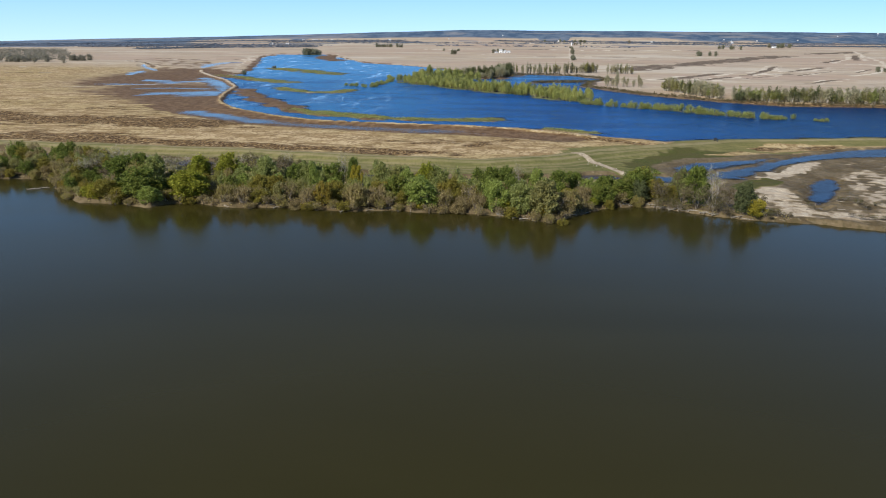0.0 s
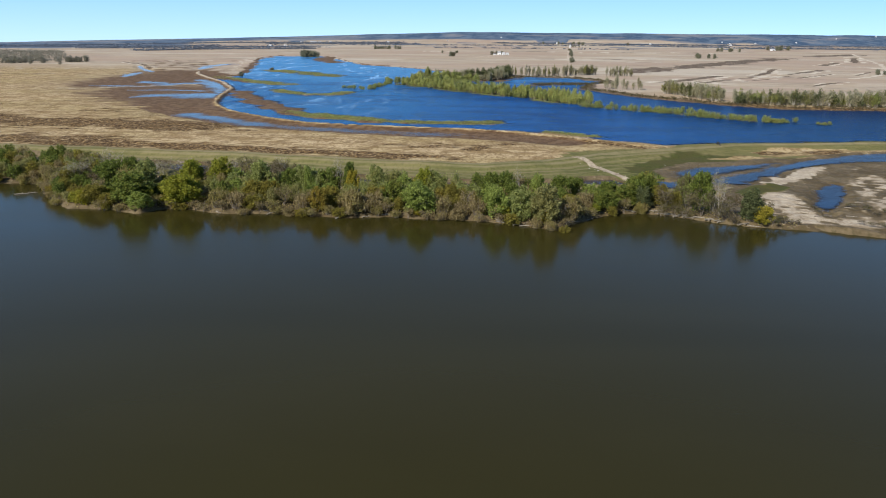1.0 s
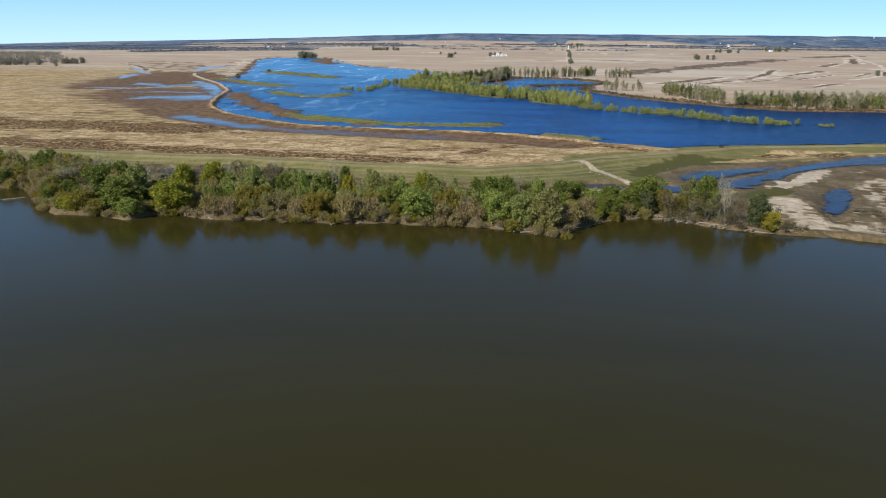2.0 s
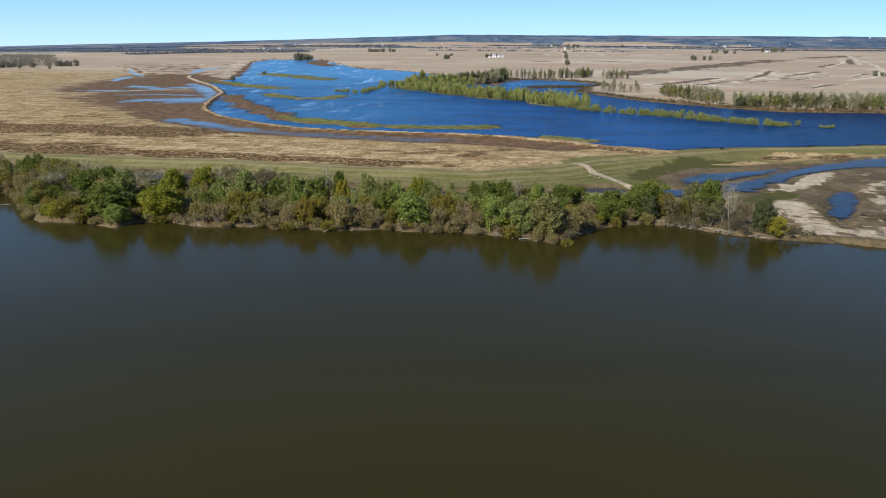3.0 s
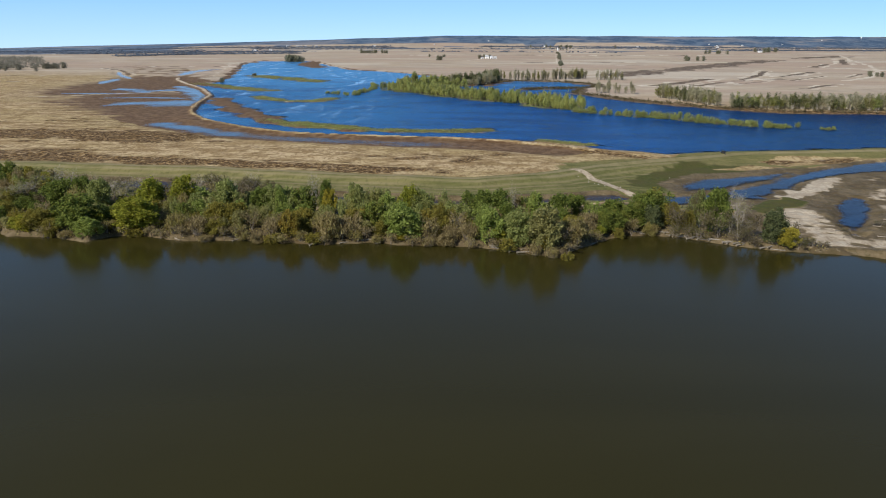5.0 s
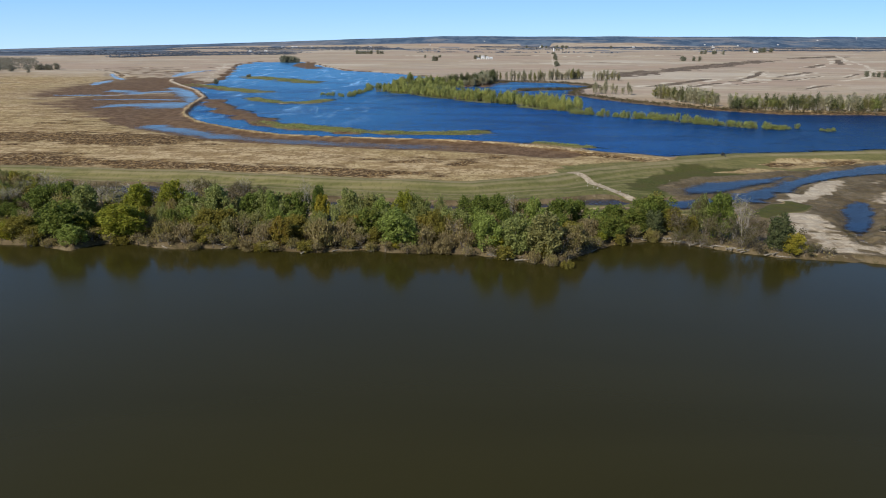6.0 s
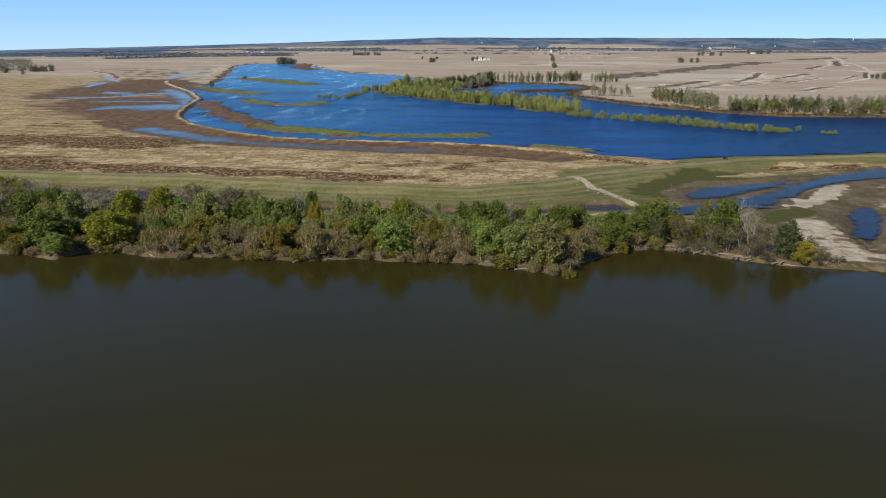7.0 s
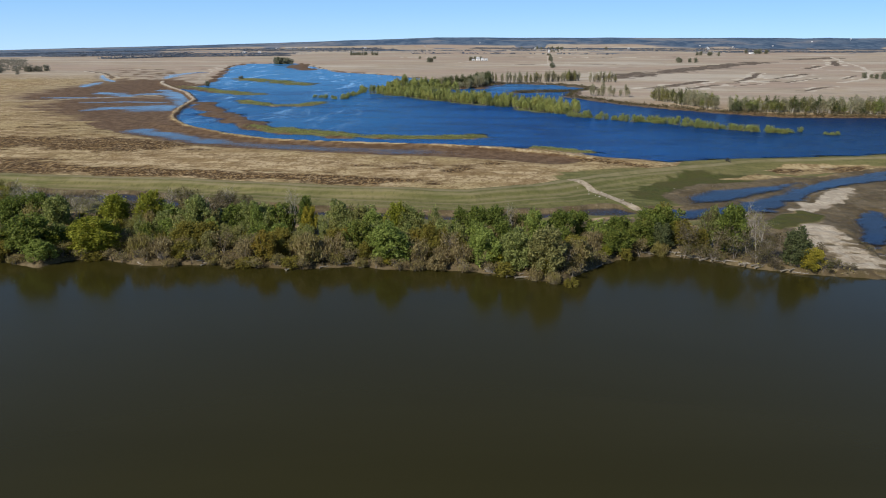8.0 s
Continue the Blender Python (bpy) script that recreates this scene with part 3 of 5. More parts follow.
    w45, w90, w75, w62 = waves(x, y, 45, 6), waves(x, y, 90, 12), waves(x, y, 75, 34), waves(x, y, 60, 24)
    cover["stubble"] = np.maximum(cover["stubble"], 0.85 * np.exp(-((to_line(x, y, ((66, 432), (84, 419), (101, 403))) + 2 * w7) / 6) ** 2))
    # the flooded basin
    lk = to_shape(x, y, LAKE) + 1.0 * w20 + 0.006 * y * w60
    z = np.where(lk < 40, z * smooth(lk, -2, 10) - 1.6 * smooth(lk, 2, -8), z)
    cover["mud"] = np.maximum(cover["mud"], 0.75 * smooth(lk, 14, 4) * smooth(x, 100, 40) * (y < 1200))
    cover["mud"] = np.maximum(cover["mud"], 0.8 * smooth(lk + 6 * w45, 15, 3) * (y >= 1200) * (lk > 0))
    cover["mud"] = np.maximum(cover["mud"], (0.44 + 0.26 * w45) * smooth(to_line(x, y, ((-385, 1130), (-470, 1250), (-540, 1420), (-600, 1500))) + 14 * w90, 90, 40))
    cover["stubble"] = np.maximum(cover["stubble"], 0.95 * smooth(lk, 20, 9) * smooth(y, 560, 640) * smooth(x, 20, 60))
    cover["sand"] = np.maximum(cover["sand"], 0.5 * smooth(np.abs(lk - 26 + 8 * w45), 10, 4) * (y > 1100) * smooth(x, -290, -320))
    for line, half, kind in ISLES:
        d = to_line(x, y, line) + 0.30 * half * w20 + 0.28 * half * w45 + 0.22 * half * w7
        z = np.maximum(z, -1.6 + (1.5 if half == 10 else 2.1) * smooth(d, half * 1.7, half * 0.55) - (0.6 * smooth(w45 + 0.4 * w20, 0.15, 0.6) if 8.5 < half < 24 else 0))
        cover[kind] = np.maximum(cover[kind] * smooth(d, half * 0.8, half * 1.4), (0.85 if kind == "grass" else 1.0) * smooth(d, half * 1.3, half * 0.9))
        cover["sand"] *= smooth(d, half, half * 1.6)
        if kind == "grass":
            cover["lush"] = np.maximum(cover["lush"], 0.25 * smooth(d, half * 1.2, half * 0.8))
        cover["stubble"] *= smooth(d, half * 0.8, half * 1.2)
        cover["mud"] = np.maximum(cover["mud"] * smooth(d, half, half * 1.4), (0.0 if kind == "grass" else 0.95) * smooth(d, half * 1.3, half * 0.9))
    # the dike of bare earth, wet ground on both sides
    dk = to_line(x, y, DIKE) + 0.9 * w7 + 0.9 * w20
    cover["mud"] = np.maximum(cover["mud"], 0.95 * smooth(dk + 4 * w20, 36, 22) * smooth(x, 70, 20))
    wide = 0.44 + smooth(y, 560, 1100) * 0.42
    z = np.maximum(z, 1.7 * smooth(dk / wide, 6.0, 1.6) + (-1.6) * smooth(dk / wide, 6, 9))
    cover["sand"] = np.maximum(cover["sand"], (0.60 + 0.20 * w7 + 0.15 * w20) * smooth(dk / wide, 3.7, 1.1))
    for k in ("mud", "grass", "stubble"):
        cover[k] *= smooth(dk / wide, 1.5, 4.5)
    cover["stubble"] = np.maximum(cover["stubble"], 0.75 * smooth(np.abs(dk / wide - 6.5), 3.5, 1.5))
    # far fields, drains, woods and the bluffs on the skyline
    cover["plough"] = smooth(y + 0.10 * x, 620, 900) * smooth(x + 0.12 * y, -430, -180) + smooth(y, 1050, 1400)
    cover["plough"] = np.clip(cover["plough"], 0, 1)
    for line, half in DRAINS:
        d = to_line(x, y, line) + half * (0.30 * w90 + 0.35 * w45 + 0.2)
        broken = 0.62 + 0.38 * smooth(w75, -0.35, 0.15)
        cover["stubble"] = np.maximum(cover["stubble"], 0.95 * broken * smooth(d, half * 1.1, half * 0.6))
        cover["sand"] = np.maximum(cover["sand"], 0.95 * smooth(np.abs(d - half * 1.5), half * 0.8, half * 0.2) * (half < 17) * smooth(w62, -0.2, 0.25))
    for cx, cy, rx, ry in ((895, 1568, 60, 40), (870, 1650, 70, 22), (480, 1180, 30, 16), (1050, 2900, 120, 60), (250, 3500, 260, 90), (-500, 3300, 300, 80)):
        cover["sand"] = np.maximum(cover["sand"], 0.8 * np.exp(-((x - cx) / rx) ** 2 - ((y - cy) / ry) ** 2))
    road = to_line(x, y, ((244, 1653), (363, 2495), (623, 4342)))
    cover["sand"] = np.maximum(cover["sand"], 0.55 * smooth(road, 5, 2))
    for lane in (((1408, 2702), (1208, 2261), (1017, 1819), (864, 1521), (707, 1267), (643, 1193), (592, 1142)), ((243, 1655), (330, 1700), (520, 1790)), ((108, 2160), (76, 2060), (40, 1960)), ((-60, 2950), (400, 3020), (900, 2960))):
        cover["sand"] = np.maximum(cover["sand"], 0.6 * smooth(to_line(x, y, lane) + 4 * w20, 10, 4))
    s = x / np.maximum(y, 400)
    far = smooth(y, 1500, 4300)
    z += far * np.interp(s, (-1.2, -0.63, -0.45, -0.3, 0, 1.2), (-40, -30, -14, 2, 14, 22))
    ridge = np.interp(s, (-1.2, -0.65, -0.47, -0.31, -0.16, 0, 0.25, 0.6, 1.2), (2, 2, 14, 18, 36, 58, 61, 64, 64))
    ridge = ridge * (1 + 0.035 * waves(x, y * 0.3, 700, 14))
    z += smooth(y + 40 * waves(x, y, 900, 15), 4050, 4620) * ridge
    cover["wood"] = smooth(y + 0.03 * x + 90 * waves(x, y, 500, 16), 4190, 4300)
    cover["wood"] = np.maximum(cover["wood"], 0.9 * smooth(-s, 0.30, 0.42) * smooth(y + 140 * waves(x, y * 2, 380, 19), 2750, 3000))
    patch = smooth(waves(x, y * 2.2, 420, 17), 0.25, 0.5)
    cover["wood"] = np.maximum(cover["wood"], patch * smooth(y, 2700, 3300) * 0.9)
    # the bank behind the camera
    back = smooth(-y + 10 * waves(x, y, 120, 18), 268, 284)
    z += back * 5.0
    cover["grass"] = np.maximum(cover["grass"], back)
    return z, cover


def ground_z(x, y):
    """Height of the finished ground sheet at a point."""
    i = int(np.clip(np.searchsorted(ys, y) - 1, 0, len(ys) - 2))
    f = (y - ys[i]) / (ys[i + 1] - ys[i])
    return float(np.interp(x, gx[i], gz[i]) * (1 - f) + np.interp(x, gx[i + 1], gz[i + 1]) * f)


# ---- building helpers ----
def part(name, bm, material, parent, label=""):
    """Links a bmesh as one mesh object under a thing or a part."""
    me = bpy.data.meshes.new(name)
    bm.to_mesh(me)
    bm.free()
    me.materials.append(material)
    ob = new(name, me)
    ob.parent = parent
    return tagged(ob, label)


def grid_faces(rows, cols):
    i = np.arange(rows * cols).reshape(rows, cols)
    return np.stack([i[:-1, :-1], i[:-1, 1:], i[1:, 1:], i[1:, :-1]], -1).reshape(-1, 4)


def sheet(name, x, y, z, material):
    """A grid of rows and columns as one mesh."""
    rows, cols = x.shape
    co = np.stack([x, y, z], -1).reshape(-1, 3)
    quads = grid_faces(rows, cols)
    me = bpy.data.meshes.new(name)
    me.vertices.add(len(co))
    me.vertices.foreach_set("co", co.ravel())
    me.loops.add(quads.size)
    me.loops.foreach_set("vertex_index", quads.ravel())
    me.polygons.add(len(quads))
    me.polygons.foreach_set("loop_start", np.arange(0, quads.size, 4))
    me.polygons.foreach_set("loop_total", np.full(len(quads), 4))
    me.update(calc_edges=True)
    me.validate()
    me.materials.append(material)
    me.shade_smooth()
    return new(name, me)


# ---- ground and water ----
ys = [-4700, -3000, -1500, -700, -400] + list(range(-330, -240, 8)) + [-200, -100, 0, 100, 170, 200]
while ys[-1] < 4750:
    ys.append(ys[-1] + max(0.7, ys[-1] ** 2 / 60 / 1270 * 0.8))
inner = np.linspace(-1, 1, 561)
outer = np.linspace(0, 1, 15)[1:] ** 2
rows_y = np.array(ys)[:, None]
half = np.maximum(0.74 * np.abs(rows_y), 178)
gx = np.concatenate([-half - (5200 - half) * outer[::-1], half * inner[None, :], half + (5200 - half) * outer], 1)
gy = np.broadcast_to(rows_y, gx.shape).copy()
gz, cover = land(gx, gy)
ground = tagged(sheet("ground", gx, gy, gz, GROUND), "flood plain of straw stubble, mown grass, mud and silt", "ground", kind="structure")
for name, keys in (("cover_a", ("grass", "stubble", "mud")), ("cover_b", ("sand", "plough", "wood")), ("cover_c", ("worn", "lush"))):
    layer = ground.data.color_attributes.new(name, "FLOAT_COLOR", "POINT")
    rgba = np.ones((gx.size, 4), np.float32)
    for i, k in enumerate(keys):
        rgba[:, i] = np.clip(cover[k], 0, 1).ravel()
    layer.data.foreach_set("color", rgba.ravel())

wx = np.concatenate([[-5200, -2000, -800], np.linspace(-400, 400, 321), [800, 2000, 5200]])
river_edge = np.interp(wx, BANK_X, BANK_Y)
rx = np.stack([wx] * 4)
ry = np.stack([np.full(wx.shape, -300.0), np.full(wx.shape, 0.0), river_edge - 30, river_edge + 7])
tagged(sheet("river_water", rx, ry, np.zeros(rx.shape), RIVER), "wide olive-brown turbid river, almost smooth", "water", kind="structure")

def deepen(ob, full):
    """Stores how deep the water stands over the ground, as shallow water shows its bed."""
    co = np.empty(len(ob.data.vertices) * 3)
    ob.data.vertices.foreach_get("co", co)
    co = co.reshape(-1, 3)
    layer = ob.data.color_attributes.new("depth", "FLOAT_COLOR", "POINT")
    d = np.clip(-land(co[:, 0], co[:, 1])[0] / full, 0, 1)
    layer.data.foreach_set("color", np.stack([d, d, d, np.ones(len(d))], 1).astype(np.float32).ravel())


def water_sheet(name, y0, y1, rows, cols, left, right, material, label):
    """A flat sheet of water between two edges that may bend with y."""
    wy = np.linspace(y0, y1, rows)[:, None]
    k = np.linspace(0, 1, cols)[None, :]
    a, b = left(wy), right(wy)
    x = a + (b - a) * k
    ob = tagged(sheet(name, x, np.broadcast_to(wy, x.shape).copy(), np.zeros(x.shape), material), label, "water", kind="structure")
    deepen(ob, 0.4)


DIKE_Y, DIKE_X = [p[1] for p in DIKE] + [2050], [p[0] for p in DIKE] + [-540]


def dike_x(wy):
    return np.interp(wy, DIKE_Y, DIKE_X)


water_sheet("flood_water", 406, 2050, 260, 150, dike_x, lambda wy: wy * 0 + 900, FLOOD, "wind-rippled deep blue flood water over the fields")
water_sheet("shallow_water", 406, 1500, 260, 200, lambda wy: wy * 0 - 560, dike_x, SHALLOW, "calm thin sheets of flood water on brown mud")
bx_ = np.concatenate([np.linspace(-400, -220, 20), np.linspace(-210, 330, 420), np.linspace(350, 700, 12)])
by0 = np.interp(bx_, BANK_X, BANK_Y) + 13
byy = by0 + (405.5 - by0) * np.linspace(0, 1, 110)[:, None]
deepen(tagged(sheet("backwater", np.broadcast_to(bx_, byy.shape).copy(), byy, np.zeros(byy.shape), BACKWATER), "still blue-brown backwater behind the riverbank", "water", kind="structure"), 1.1)


# ---- trees ----
def tube(verts, faces, points, radii, sides):
    """A tapered limb through several points."""
    start = len(verts)
    for p, r in zip(points, radii):
        for k in range(sides):
            a = 2 * math.pi * k / sides
            verts.append((p[0] + r * math.cos(a), p[1] + r * math.sin(a), p[2]))
    for i in range(len(points) - 1):
        for k in range(sides):
            a, b = start + i * sides + k, start + i * sides + (k + 1) % sides
            faces.append((a, b, b + sides, a + sides))
    faces.append(tuple(start + (len(points) - 1) * sides + k for k in range(sides)))


def graft(verts, faces, points, radii, sides, at):
    """A limb that grows out of the vertex at, so that the tree's wood is one piece."""
    first = len(faces)
    start = len(verts)
    tube(verts, faces, points, radii, sides)
    if start > 0:
        for i in range(first, len(faces)):
            faces[i] = tuple(at if v == start else v for v in faces[i])


def leaf_cards(rng, lobes, count, size, hang=0.0, slim=1.0, three=False):
    """Many small kite-shaped sprays over the skins of the lobes, as vertex and face arrays."""
    lobes = np.array(lobes)
    weight = lobes[:, 3] * lobes[:, 4]
    pick = rng.choice(len(lobes), count, p=weight / weight.sum())
    d = rng.normal(size=(count, 3))
    d[:, 2] += 0.35
    d /= np.linalg.norm(d, axis=1)[:, None]
    depth = 1 - 0.45 * rng.rand(count) ** 1.6
    ctr = lobes[pick, :3] + d * np.stack([lobes[pick, 3], lobes[pick, 3], lobes[pick, 4]], 1) * depth[:, None]
    ctr += rng.normal(size=(count, 3)) * size * 0.75
    nrm = d * 0.8 + rng.normal(size=(count, 3)) * 0.65
    nrm /= np.linalg.norm(nrm, axis=1)[:, None]
    up = rng.normal(size=(count, 3))
    up[:, 2] -= hang
    u = np.cross(nrm, up)
    u /= np.linalg.norm(u, axis=1)[:, None] + 1e-9
    v = np.cross(nrm, u)
    s = (size * rng.uniform(0.55, 1.35, count))[:, None]
    ctr[:, 2] = np.maximum(ctr[:, 2], 0.15)
    if three:
        tri = np.stack([ctr - v * s * 0.5 / slim - u * s * 0.5 * slim, ctr - v * s * 0.5 / slim + u * s * 0.5 * slim, ctr + v * s * 0.85 / slim + nrm * s * 0.2], 1)
        return tri.reshape(-1, 3), np.arange(count * 3).reshape(-1, 3)
    quad = np.stack([ctr - v * s * 0.75 / slim, ctr + u * s * 0.45 * slim + nrm * s * 0.12, ctr + v * s * 0.75 / slim, ctr - u * s * 0.45 * slim + nrm * s * 0.12], 1)
    return quad.reshape(-1, 3), np.arange(count * 4).reshape(-1, 4)


def array_mesh(name, co, quads, material):
    me = bpy.data.meshes.new(name)
    me.vertices.add(len(co))
    me.vertices.foreach_set("co", np.ascontiguousarray(co, np.float32).ravel())
    me.loops.add(quads.size)
    me.loops.foreach_set("vertex_index", quads.ravel().astype(np.int32))
    me.polygons.add(len(quads))
    sides = quads.shape[1]
    me.polygons.foreach_set("loop_start", np.arange(0, quads.size, sides, dtype=np.int32))
    me.polygons.foreach_set("loop_total", np.full(len(quads), sides, np.int32))
    me.update(calc_edges=True)
    me.materials.append(material)
    return me


def crown_shape(rng, h, r, low, clumps, lump=0.21):
    """Many small clumps over an uneven dome, and a few large ones that fill its middle."""
    bottom, ph = h * low, rng.uniform(0, 6.28, 4)
    shape = []
    for k in range(clumps):
        f = ((k + rng.rand()) / clumps) ** 0.9
        a = 2.4 * k + rng.uniform(-0.5, 0.5)
        belly = math.sin(math.pi * (0.15 + 0.77 * f)) ** 0.65
        bump = 1 + 0.20 * math.sin(2 * a + ph[0] + 3 * f) + 0.14 * math.sin(3 * a + ph[1] - 5 * f) + 0.10 * math.sin(5 * a + ph[2] + 9 * f)
        off = r * belly * bump * rng.uniform(0.62, 0.92)
        lr = r * lump * rng.uniform(0.7, 1.3) * (0.7 + 0.3 * belly)
        zc = bottom + (h - bottom) * (0.05 + 0.86 * f + 0.05 * math.sin(2 * a + ph[3]))
        shape.append((off * math.cos(a), off * math.sin(a), zc, lr, lr * rng.uniform(0.75, 1.05)))
    for f in (0.2, 0.45, 0.68):
        shape.append((rng.uniform(-0.1, 0.1) * r, rng.uniform(-0.1, 0.1) * r, bottom + (h - bottom) * f, r * 0.5, h * 0.16))
    return shape


def tree_meshes(kind, leaf, seed, h, r, count, size, low=0.12, stems=1, lobes=9, bark=None, lump=0.21, hang=0.0, slim=1.0):
    """Trunk and crown meshes of one tree, h metres high and r metres in radius."""
    rng = np.random.RandomState(seed)
    shape = crown_shape(rng, h, r, low, lobes, lump)
    verts, faces = [], []
    for s in range(stems):
        bx, by = (0, 0) if stems == 1 else rng.uniform(-0.35, 0.35, 2) * r
        lean = rng.uniform(-0.12, 0.12, 2) * h * (0.4 if stems == 1 else 1)
        top = h * rng.uniform(0.70, 0.88)
        pts = [(bx + lean[0] * f, by + lean[1] * f, top * q) for f, q in ((0, -0.03), (0.3, 0.35), (0.4, 0.44), (0.5, 0.53), (0.7, 0.7), (1, 1))]
        w = 0.022 * h / stems ** 0.4
        stem = len(verts)
        graft(verts, faces, pts, (w, w * 0.75, w * 0.68, w * 0.60, w * 0.45, w * 0.12), 6, 0)
        for lobe in shape[s:lobes:stems * max(1, lobes // 14)]:
            ring = rng.randint(1, 4)
            base = Vector(pts[ring])
            tip = Vector(lobe[:3])
            middle = base.lerp(tip, 0.5) + Vector((0, 0, -0.04 * h))
            graft(verts, faces, [base, middle, tip], (w * 0.42, w * 0.28, w * 0.08), 3, stem + 6 * ring)
    trunk = bpy.data.meshes.new("trunk")
    trunk.from_pydata(verts, [], faces)
    trunk.materials.append(bark or BARK)
    co, tris = leaf_cards(rng, shape, count, size, hang, slim, True)
    return {"trunk": trunk, "crown": array_mesh("crown", co, tris, LEAVES[leaf]), "h": h, "r": r}


def plume_meshes(leaf, seed, h, r, plumes, count, size, bark=None):
    """A thin feathery tree of many upright stems, each with its own narrow plume of leaves."""
    rng = np.random.RandomState(seed)
    shape, verts, faces = [], [], []
    for k in range(plumes):
        a, q = rng.uniform(0, 6.28), r * 0.8 * math.sqrt(rng.rand())
        top = h * rng.uniform(0.62, 1.0) * (1 - 0.25 * q / r)
        half = top * rng.uniform(0.36, 0.48)
        x, y = q * math.cos(a), q * math.sin(a)
        shape.append((x, y, top - half, r * rng.uniform(0.12, 0.22), half))
        w = 0.010 * h
        graft(verts, faces, [(x * 0.4, y * 0.4, -0.6), (x * 0.8, y * 0.8, top * 0.45), (x, y, top * 0.92)], (w, w * 0.7, w * 0.2), 3, 0)
    trunk = bpy.data.meshes.new("trunk")
    trunk.from_pydata(verts, [], faces)
    trunk.materials.append(bark or BARK)
    co, quads = leaf_cards(rng, shape, count, size, 2.6, 0.7)
    return {"trunk": trunk, "crown": array_mesh("crown", co, quads, LEAVES[leaf]), "h": h, "r": r}


def bare_meshes(seed, h, r, leaf, count, bark, twigs=150):
    """A tree that has lost most of its leaves: stems, branches, twigs and a few leaves."""
    rng = np.random.RandomState(seed)
    verts, faces = [], []
    tips = []
    for s in range(3):
        a = rng.uniform(0, 6.28)
        pts = [Vector((0.2 * s, 0, -0.3)), Vector((math.cos(a) * r * 0.2, math.sin(a) * r * 0.2, h * 0.4)), Vector((math.cos(a) * r * 0.5, math.sin(a) * r * 0.5, h * rng.uniform(0.8, 1.0)))]
        pts = pts[:2] + [pts[1].lerp(pts[2], k / 8) for k in range(1, 9)]
        w = 0.010 * h
        stem = len(verts)
        graft(verts, faces, pts, [w] + [w * (0.65 - 0.53 * k / 8) for k in range(9)], 6, 0)
        for k in range(9):
            ring = rng.randint(1, 9)
            base = pts[ring]
            b = rng.uniform(0, 6.28)
            tip = base + Vector((math.cos(b) * r * 0.6, math.sin(b) * r * 0.6, h * rng.uniform(0.06, 0.2)))
            limb = len(verts)
            graft(verts, faces, [base, base.lerp(tip, 0.5) + Vector((0, 0, 0.01 * h)), tip], (w * 0.38, w * 0.25, w * 0.08), 4, stem + 6 * ring)
            tips.append((limb + 4, limb + 8, tip))
    for k in range(twigs):
        ring = tips[rng.randint(len(tips))][rng.randint(2)] + rng.randint(4)
        p = Vector(verts[ring])
        q = p + Vector(rng.normal(size=3) * 0.11 * h) + Vector((0, 0, 0.05 * h))
        graft(verts, faces, [p, q], (0.035, 0.012), 3, ring)
    trunk = bpy.data.meshes.new("trunk")
    trunk.from_pydata(verts, [], faces)
    trunk.materials.append(bark)
    lobes = [(*t[2], r * 0.35, r * 0.4) for t in tips[::2]]
    co, quads = leaf_cards(rng, lobes, count, 0.28)
    return {"trunk": trunk, "crown": array_mesh("crown", co, quads, LEAVES[leaf]), "h": h, "r": r}


def plant(name, meshes, x, y, h, r, turn, label, category, group, sink=0.0, lean=0.0):
    """One tree or bush standing on the ground."""
    thing = new(name)
    thing.empty_display_size = 0.5
    z = max(ground_z(x, y), -0.7) - sink
    thing.matrix_basis = pose(x, y, z, lean, 0, turn) @ Matrix.Diagonal((r / meshes["r"], r / meshes["r"], h / meshes["h"], 1))
    tagged(thing, label, category, group)
    for key in ("trunk", "crown"):
        if key in meshes:
            ob = new(key, meshes[key])
            ob.parent = thing
    return thing


rng = random.Random(7)
MODEL, FILL = {}, {}
for i, leaf in enumerate(("green", "lightgreen", "lime", "grey", "olive", "yellow", "tan")):
    MODEL[leaf] = [tree_meshes("tree", leaf, 20 + 5 * i + k, 11, 4.2, 5000, 0.42, 0.04, 1 + k % 2, 52) for k in range(3)]
    FILL[leaf] = [tree_meshes("tree", leaf, 220 + 5 * i + k, 11, 4.2, 2000, 0.53, 0.02, 1 + k % 2, 40) for k in range(2)]
FILL["grey"] += [plume_meshes("grey", 84 + k, 11, 3.4, 16, 1500, 0.40, PALE_BARK) for k in range(2)]
FILL["tan"] += [plume_meshes("tan", 86 + k, 10, 3.8, 20, 1500, 0.38) for k in range(2)]
FILL["olive"] += [plume_meshes("olive", 88 + k, 8, 3.4, 18, 1400, 0.38) for k in range(2)]
MODEL["brown"] = [tree_meshes("shrub", "brown", 80 + k, 6, 3.6, 2300, 0.42, 0.0, 3, 64, None, 0.15, 2.2, 0.72) for k in range(2)] + [plume_meshes("brown", 82 + k, 6, 3.6, 40, 1050, 0.38) for k in range(3)]
MODEL["brush"] = [bare_meshes(95 + k, 5, 2.6, "brown", 480, BARK, 130) for k in range(3)]
MODEL["dusk"] = [bare_meshes(98 + k, 6, 3.2, "dusk", 680, BARK, 160) for k in range(3)]
MODEL["dull"] = [tree_meshes("tree", "dull", 75 + k, 11, 4.2, 5000, 0.42, 0.02, 2, 52) for k in range(2)]
MODEL["bare"] = [bare_meshes(90 + k, 12, 2.8, "tan", 240, PALE_BARK) for k in range(2)]
